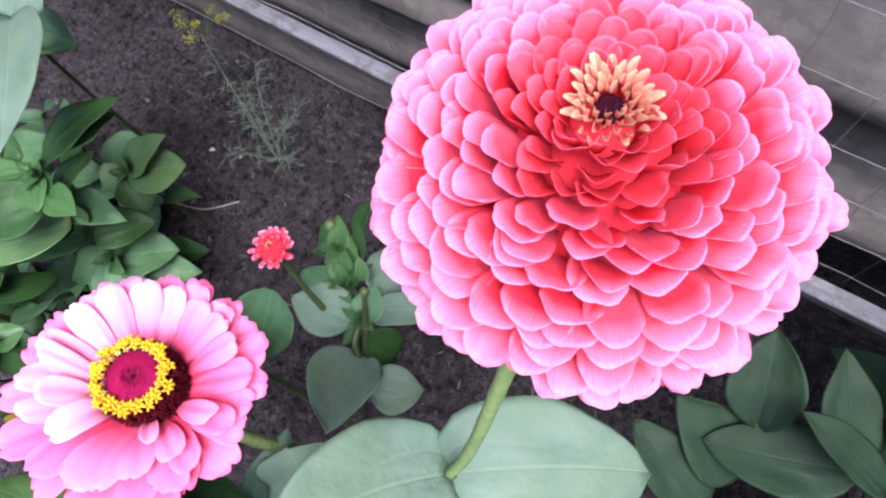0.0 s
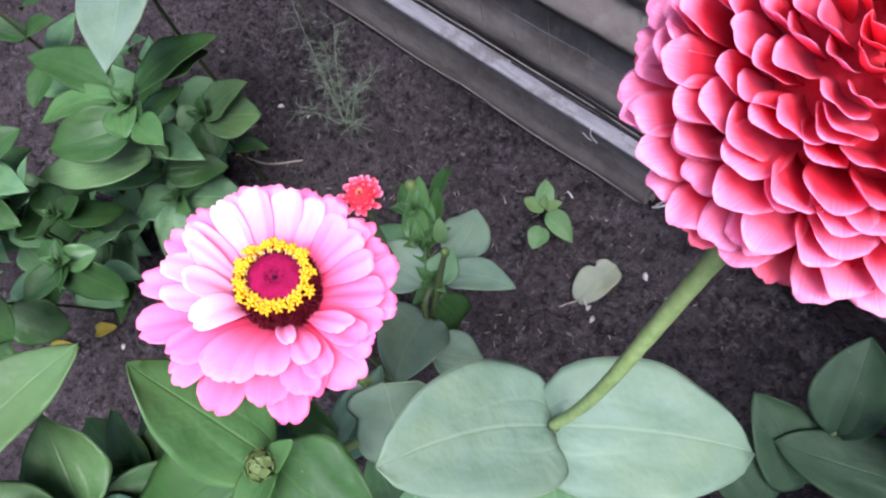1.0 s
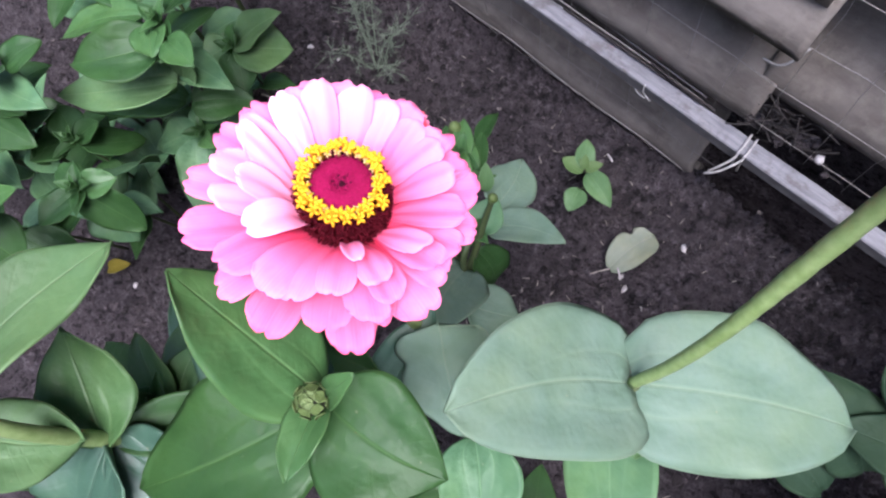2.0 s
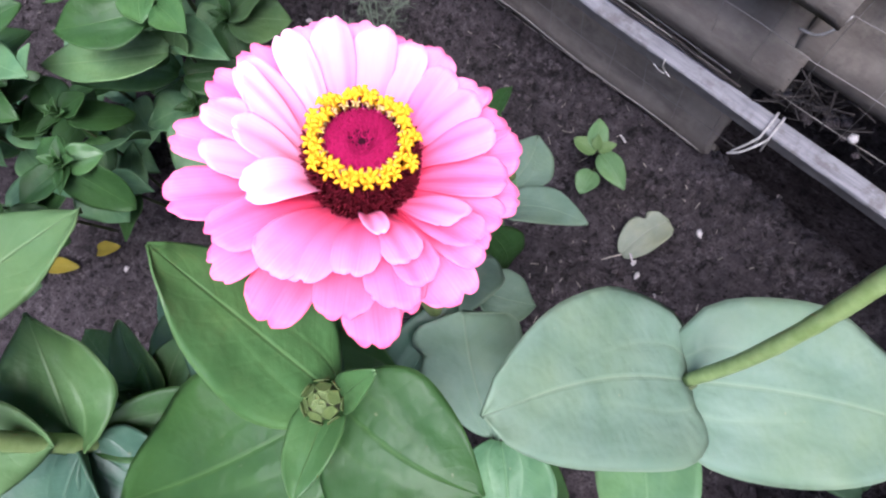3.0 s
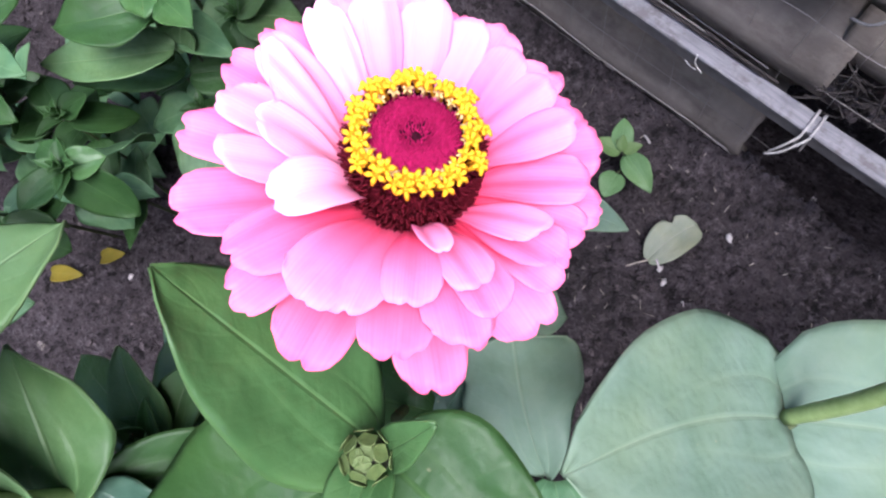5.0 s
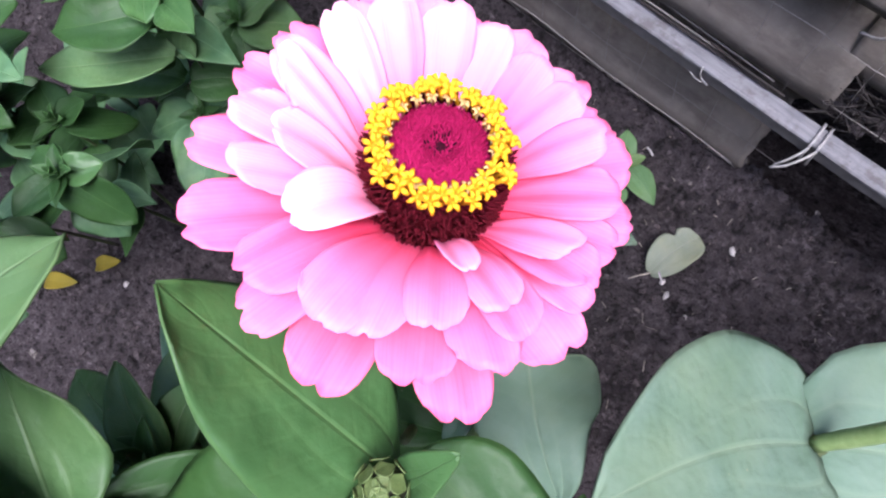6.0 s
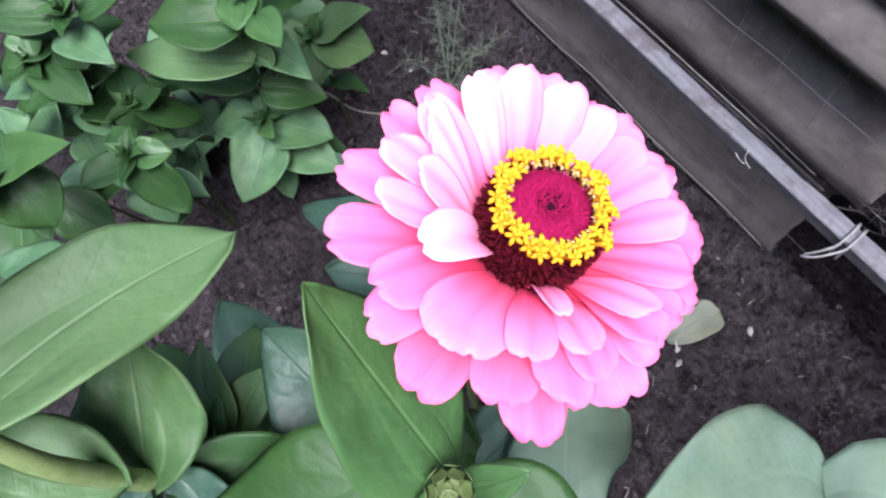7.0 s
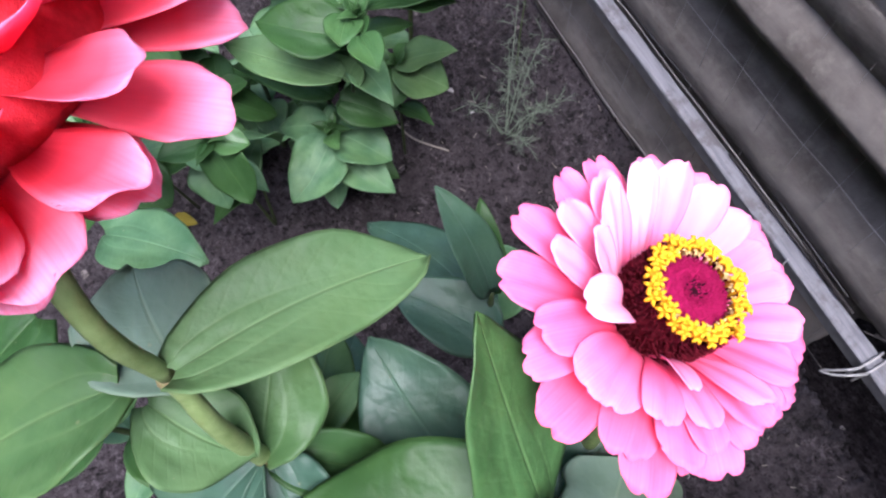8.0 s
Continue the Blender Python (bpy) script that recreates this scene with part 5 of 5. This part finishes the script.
def build_plants():
    pink_zinnia()
    coral_zinnia()
    side_zinnia()
    small_bud_zinnia()
    lush = "bushy green zinnia without flower, leaves in opposite pairs"
    shoots = (
        (lush, (-0.335, -0.02, 0), [[(-0.335, -0.02, -0.005), (-0.318, -0.012, 0.17), (-0.295, 0.003, 0.278)]], TALL_ROSETTE, 0.046, (0.75, 0.9)),
        ("low side shoot of a zinnia with broad pale leaves", (-0.35, 0.03, 0), [[(-0.35, 0.03, -0.005), (-0.344, 0.036, 0.155)]], SIDE_ROSETTE, 0.040, (0.6,)),
        ("low zinnia rosette close to the bare soil", (-0.34, -0.05, 0), [[(-0.34, -0.05, -0.005), (-0.332, -0.042, 0.09), (-0.320, -0.038, 0.136)]], LOW_ROSETTE, 0.040, (0.7,)),
        ("zinnia with two green shoots side by side", (-0.33, -0.13, 0), [[(-0.33, -0.13, -0.005), (-0.345, -0.115, 0.12), (-0.345, -0.111, 0.205)], [(-0.33, -0.13, 0.0), (-0.312, -0.13, 0.12), (-0.269, -0.122, 0.248)]], TWIN_ROSETTE, 0.046, (0.5, 0.75)),
        (lush, (-0.39, -0.20, 0), [[(-0.39, -0.20, -0.005), (-0.345, -0.195, 0.16), (-0.268, -0.177, 0.298)]], EDGE_PLANT, 0.050, (0.6, 0.8)),
        (lush, (-0.42, -0.16, 0), [[(-0.42, -0.16, -0.005), (-0.40, -0.145, 0.15), (-0.36, -0.112, 0.27), (-0.342, -0.097, 0.30)], [(-0.42, -0.16, 0.0), (-0.40, -0.15, 0.17), (-0.385, -0.145, 0.25)]], FAR_PLANT, 0.048, (0.55, 0.8)),
    )
    for k, (label, foot, stalks, table, size, heights) in enumerate(shoots):
        plant = tabled_plant(label, foot, stalks, table, thickness=0.0017)
        for i, line in enumerate(stalks):
            crown(plant, line[-1], size * 0.50, 0.6 * k + 0.5 * i, 400 + 10 * k + i)
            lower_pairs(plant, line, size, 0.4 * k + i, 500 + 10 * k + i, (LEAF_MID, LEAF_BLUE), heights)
    tabled_plant("tall zinnia with long pale green leaves", (-0.42, 0.07, 0), [[(-0.42, 0.07, -0.005), (-0.40, 0.08, 0.2), (-0.352, 0.087, 0.33)]], BACK_PLANT)
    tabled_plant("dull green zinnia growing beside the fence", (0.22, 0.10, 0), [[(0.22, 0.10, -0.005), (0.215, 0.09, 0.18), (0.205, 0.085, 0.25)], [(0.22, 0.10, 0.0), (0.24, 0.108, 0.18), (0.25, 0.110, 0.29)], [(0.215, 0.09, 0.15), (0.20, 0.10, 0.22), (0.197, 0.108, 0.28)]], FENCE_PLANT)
    young = tabled_plant("young zinnia with upright folded leaves", (-0.07, -0.15, 0), [[(-0.07, -0.15, -0.005), (-0.050, -0.125, 0.22), (-0.031, -0.100, 0.36), (-0.021, -0.095, 0.428)], [(-0.07, -0.15, 0.0), (-0.078, -0.160, 0.250)]], YOUNG_PLANT, tilt=0.25)
    crown(young, (-0.0215, -0.0950, 0.428), 0.016, 0.4, 640)
    tabled_plant("zinnia with large blue-green leaves below the flowers", (-0.01, -0.045, 0), [[(-0.01, -0.045, -0.005), (-0.005, -0.04, 0.25), (0.018, -0.05, 0.415)], [(-0.01, -0.045, 0.1), (-0.05, -0.02, 0.26), (-0.062, -0.013, 0.34)], [(-0.01, -0.045, 0.12), (-0.035, -0.09, 0.25), (-0.0376, -0.1022, 0.33)]], UNDER_PLANT)
    tabled_plant("tiny bright green seedling on bare soil", (-0.046, 0.182, 0), [[(-0.046, 0.182, -0.004), (-0.049, 0.182, 0.03), (-0.0535, 0.1805, 0.053)], [(-0.0475, 0.181, 0.034), (-0.0450, 0.172, 0.044), (-0.0448, 0.1640, 0.048)]], SEEDLING, "", "seedling", "seedling", 0.0011)
    dill()
    for k, (x, y, h) in enumerate(((-0.37, -0.04, 0.13), (-0.42, -0.09, 0.16), (-0.45, 0.03, 0.18), (-0.47, -0.14, 0.15))):
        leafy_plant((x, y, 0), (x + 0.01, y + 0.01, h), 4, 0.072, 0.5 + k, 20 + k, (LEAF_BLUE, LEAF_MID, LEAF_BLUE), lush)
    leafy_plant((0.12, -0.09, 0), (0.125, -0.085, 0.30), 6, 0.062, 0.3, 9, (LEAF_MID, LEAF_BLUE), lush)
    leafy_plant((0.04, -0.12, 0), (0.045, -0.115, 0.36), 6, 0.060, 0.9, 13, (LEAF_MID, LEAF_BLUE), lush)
    # extra plants mostly out of view, added to shade the soil on the right
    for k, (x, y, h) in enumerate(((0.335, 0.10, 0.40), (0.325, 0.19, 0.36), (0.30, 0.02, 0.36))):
        leafy_plant((x, y, 0), (x + 0.008, y, h), 7, 0.070, 0.4 + 0.7 * k, 90 + k, (LEAF_DULL, LEAF_MID), "dense green zinnia added past the view to shade the soil")
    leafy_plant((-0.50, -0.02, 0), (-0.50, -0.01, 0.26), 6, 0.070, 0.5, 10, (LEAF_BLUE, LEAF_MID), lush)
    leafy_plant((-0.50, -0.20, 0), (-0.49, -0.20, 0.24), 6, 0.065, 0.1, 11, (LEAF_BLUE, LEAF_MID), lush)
    leafy_plant((-0.13, -0.26, 0), (-0.125, -0.255, 0.30), 6, 0.065, 0.7, 12, (LEAF_BLUE, LEAF_MID), lush)


def leafy_plant(base, top, nodes, size, turn, seed, materials, label, bare=0.25, group="leafy zinnia plants"):
    """A young zinnia without flower: opposite pairs of leaves, each at right angles to the last, closing to a rosette."""
    rng = random.Random(seed)
    plant = thing("zinnia", base, label, "plant", group)
    base, top = Vector(base), Vector(top)
    mid = (base + top) / 2 + Vector((rng.uniform(-1, 1), rng.uniform(-1, 1), 0)) * 0.012
    line = bowed([base - Vector((0, 0, 0.005)), mid, top], 10)
    stem(plant, [base - Vector((0, 0, 0.005)), mid, top], 0.0030, 0.0014, STEM_DARK)
    for k in range(nodes):
        t = bare + (1 - bare) * (k / (nodes - 1)) ** 0.85
        at = line[min(len(line) - 1, int(t * (len(line) - 1)))]
        shrink = 1.0 - 0.62 * max(0.0, (k - (nodes - 4)) / 3.0) if k > nodes - 4 else 0.92 + 0.1 * rng.random()
        rise = -0.10 + 0.75 * max(0.0, (k - (nodes - 4)) / 3.0)
        for half in (0, math.pi):
            a = turn + half + (k % 2) * math.pi / 2 + rng.uniform(-0.28, 0.28)
            L = size * shrink * rng.uniform(0.88, 1.12)
            tip = at + Vector((math.cos(a) * L, math.sin(a) * L, L * (rise + rng.uniform(-0.12, 0.12))))
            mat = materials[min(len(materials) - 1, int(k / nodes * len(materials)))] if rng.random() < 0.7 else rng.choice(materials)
            leaf(plant, at, tip, L * rng.uniform(0.52, 0.62), mat, up=(rng.uniform(-0.2, 0.2), rng.uniform(-0.2, 0.2), 1), fold=rng.uniform(0.05, 0.18), arch=rng.uniform(0.03, 0.12), curl=rng.uniform(0, 0.1), a=0.6, b=0.98)
    return plant


def lying_line(name, points, r, material, label, category):
    ob = thing(name, points[0], label, category)
    part("strand", tube(bmesh.new(), bowed(points, 6), r, 6), material, ob)


def build_litter():
    for k, (x, y, r) in enumerate(((0.0603, 0.1928, 0.0032), (0.0343, 0.1337, 0.0026), (0.0441, 0.1261, 0.0027), (0.068, 0.1212, 0.0026), (-0.3513, -0.2209, 0.0028), (-0.40, 0.11, 0.0032), (-0.365, 0.12, 0.0028))):
        rng = random.Random(60 + k)
        bm = bmesh.new()
        crumb(bm, (0, 0, 0), r, rng, 0.6)
        for v in bm.verts:
            v.co.y *= 1.6
        me = as_mesh("pebble", moved(bm, pose(x, y, soil_height(x, y) + r * 0.3, 0, 0, rng.uniform(0, 180))), PEBBLE)
        tagged(new("pebble", me), "small pale pebble on dark soil", "pebble", "pale pebbles")
    fallen = thing("fallen_leaf", (0.028, 0.163, 0), "dull grey-green fallen leaf lying on the soil", "leaf")
    leaf(fallen, (0.0212, 0.1325, 0.008), (0.0320, 0.1835, 0.014), 0.0345, LEAF_GREY, up=(-0.1, -0.1, 1), name="blade", fold=0.10, arch=0.10, wave=0.06, a=0.46, b=0.34, nick=0.34, nr=23)
    stem(fallen, [(0.0212, 0.1325, 0.008), (0.0160, 0.1240, 0.010), (0.0110, 0.1160, 0.009)], 0.0009, 0.0006, STRAW, "leaf_stalk", 6)
    scrap = thing("string_scrap", (-0.040, 0.2335, 0.145), "short pale scrap of string caught on the rail edge", "string")
    part("strand", tube(bmesh.new(), bowed([(-0.0435, 0.2345, 0.1492), (-0.0425, 0.2315, 0.1450), (-0.0400, 0.2318, 0.1400), (-0.0340, 0.2300, 0.1395)], 5), 0.0006, 5), TIE, scrap)
    part("strand", tube(bmesh.new(), bowed([(-0.0500, 0.2312, 0.1400), (-0.0440, 0.2300, 0.1385), (-0.0390, 0.2300, 0.1390)], 5), 0.0005, 5), TIE, scrap)
    for a, b in (((-0.0560, 0.2205), (-0.0455, 0.2165)), ((0.0270, 0.1370), (0.0360, 0.1300))):
        lying_line("dry_straw", [(*a, 0.012), ((a[0] + b[0]) / 2, (a[1] + b[1]) / 2, 0.0135), (*b, 0.012)], 0.0011, PEBBLE, "short whitish bit of straw lying on the soil", "straw")
    for b, t, w in (((-0.378, -0.224, 0.016), (-0.357, -0.202, 0.022), 0.016), ((-0.412, -0.275, 0.010), (-0.382, -0.251, 0.012), 0.018)):
        old = thing("withered_leaf", b, "yellowed withered leaf at the foot of a plant", "leaf", "yellow leaves")
        leaf(old, b, t, w, LEAF_YELLOW, name="blade", fold=0.2, arch=0.1, wave=0.06)
    rng = random.Random(71)
    bits = bmesh.new()
    for _ in range(190):
        x, y, a = rng.uniform(-0.42, 0.20), rng.uniform(-0.02, 0.245), rng.uniform(0, 3.14)
        d = Vector((math.cos(a), math.sin(a), rng.uniform(-0.1, 0.25))) * rng.uniform(0.0015, 0.0048)
        p = Vector((x, y, soil_height(x, y) + 0.0016))
        tube(bits, [p - d, p + Vector((0, 0, 0.0004)), p + d], rng.uniform(0.00018, 0.00045), 5)
    tagged(new("straw_bits", as_mesh("straw_bits", bits, STRAW)), "short pale bits of straw strewn on dark soil", "straw", "", "stuff")
    lying_line("dry_straw", [(0.1096, 0.1962, 0.007), (0.128, 0.214, 0.008), (0.1464, 0.2292, 0.007)], 0.00045, TWIG, "thin dry straw lying on the soil", "straw")
    lying_line("dead_twig", [(-0.400, 0.030, 0.010), (-0.3931, 0.0337, 0.009), (-0.36, 0.0453, 0.007), (-0.3276, 0.0740, 0.007)], 0.0011, STRAW, "curved dry twig lying on bare soil", "twig")
    lying_line("dry_straw", [(0.075, 0.236, 0.008), (0.105, 0.246, 0.012), (0.150, 0.250, 0.008)], 0.0009, TWIG, "dry grass stalk along the fence foot", "straw")


def build_fence_bits():
    tie = thing("fence_tie", (0.048, 0.232, 0.14), "pale frayed tie knotted round the fence rail", "tie")
    for k, dx in enumerate((0.0, 0.0055)):
        loop = [(0.044 + dx, 0.2510, 0.140), (0.0445 + dx, 0.2508, 0.1492), (0.0455 + dx, 0.241, 0.1500), (0.046 + dx, 0.2318, 0.1490), (0.0465 + dx, 0.2312, 0.136), (0.047 + dx, 0.2316, 0.126)]
        place("band", grid_mesh("band", [[(p[0] - 0.0009, p[1], p[2]), (p[0], p[1], p[2]), (p[0] + 0.0009, p[1], p[2])] for p in bowed(loop, 4)], TIE, 0.0006), tie)
    for a in ([(0.0465, 0.2312, 0.147), (0.045, 0.226, 0.145), (0.041, 0.219, 0.139), (0.037, 0.215, 0.132)], [(0.052, 0.2312, 0.148), (0.049, 0.223, 0.148), (0.043, 0.214, 0.142), (0.036, 0.210, 0.136)]):
        part("tail", tube(bmesh.new(), bowed(a, 6), [0.0010] * 18 + [0.0007], 6), TIE, tie)
    for y, z, seed in ((0.2512, 0.1500, 1), (0.2545, 0.1535, 2)):
        wob = random.Random(seed)
        lying_line("fence_wire", [(x, y + 0.0012 * wob.uniform(-1, 1), z + 0.0015 * wob.uniform(-1, 1)) for x in np.arange(-0.60, 0.02, 0.06)], 0.0007, WIRE, "grey wire stretched along the back of the rail", "wire")
    knot = thing("fence_tie", (0.043, 0.251, 0.27), "short pale tie twisted round the netting wire", "tie")
    part("tail", tube(bmesh.new(), bowed([(0.0435, 0.2485, 0.272), (0.040, 0.242, 0.262), (0.034, 0.242, 0.252), (0.024, 0.246, 0.244)], 6), [0.0009] * 18 + [0.0007], 6), TIE, knot)
    rng = random.Random(33)
    nest = thing("root_tangle", (0.055, 0.262, 0.15), "tangle of dead roots and stalks caught behind the rail", "debris")
    for _ in range(60):
        p = Vector((0.056 + rng.gauss(0, 0.013), 0.258 + rng.uniform(-0.004, 0.012), 0.150 + rng.uniform(0, 0.03)))
        d = Vector((rng.uniform(-1, 1), rng.uniform(-0.4, 0.2), rng.uniform(-0.1, 1))).normalized() * rng.uniform(0.012, 0.034)
        part("stalk", tube(bmesh.new(), bowed([p, p + d * 0.5 + Vector((rng.uniform(-1, 1), rng.uniform(-1, 0.5), rng.uniform(-1, 1))) * 0.004, p + d], 4), rng.uniform(0.0003, 0.0007), 5), TWIG, nest)
    for _ in range(26):
        bm = bmesh.new()
        crumb(bm, (0.060 + rng.gauss(0, 0.016), 0.262 + rng.uniform(-0.006, 0.014), 0.147 + rng.uniform(0, 0.012)), rng.uniform(0.002, 0.006), rng)
        part("soil_lump", bm, CLOD, nest)
    for a in ([(-0.14, 0.2475, 0.150), (-0.08, 0.2465, 0.153), (-0.03, 0.2475, 0.151), (0.0, 0.247, 0.152)], [(-0.05, 0.248, 0.157), (-0.02, 0.247, 0.155), (0.012, 0.248, 0.153)]):
        lying_line("dry_stalk", a, 0.0011, TWIG, "dead stalk lying along the rail", "straw")
    lying_line("dry_stalk", [(0.064, 0.244, 0.215), (0.070, 0.242, 0.195), (0.073, 0.243, 0.175)], 0.0006, TWIG, "thin dry stalk caught in the netting", "straw")
    bm = bmesh.new()
    crumb(bm, (0, 0, 0), 0.0036, rng, 0.9)
    tagged(new("pebble", as_mesh("pebble", moved(bm, pose(0.0915, 0.2455, 0.183)), PEBBLE)), "small pale snail shell stuck on the netting", "shell")


build_ground()
build_sky_blockers()
build_fence()
build_fence_bits()
build_plants()
build_litter()
build_clods()
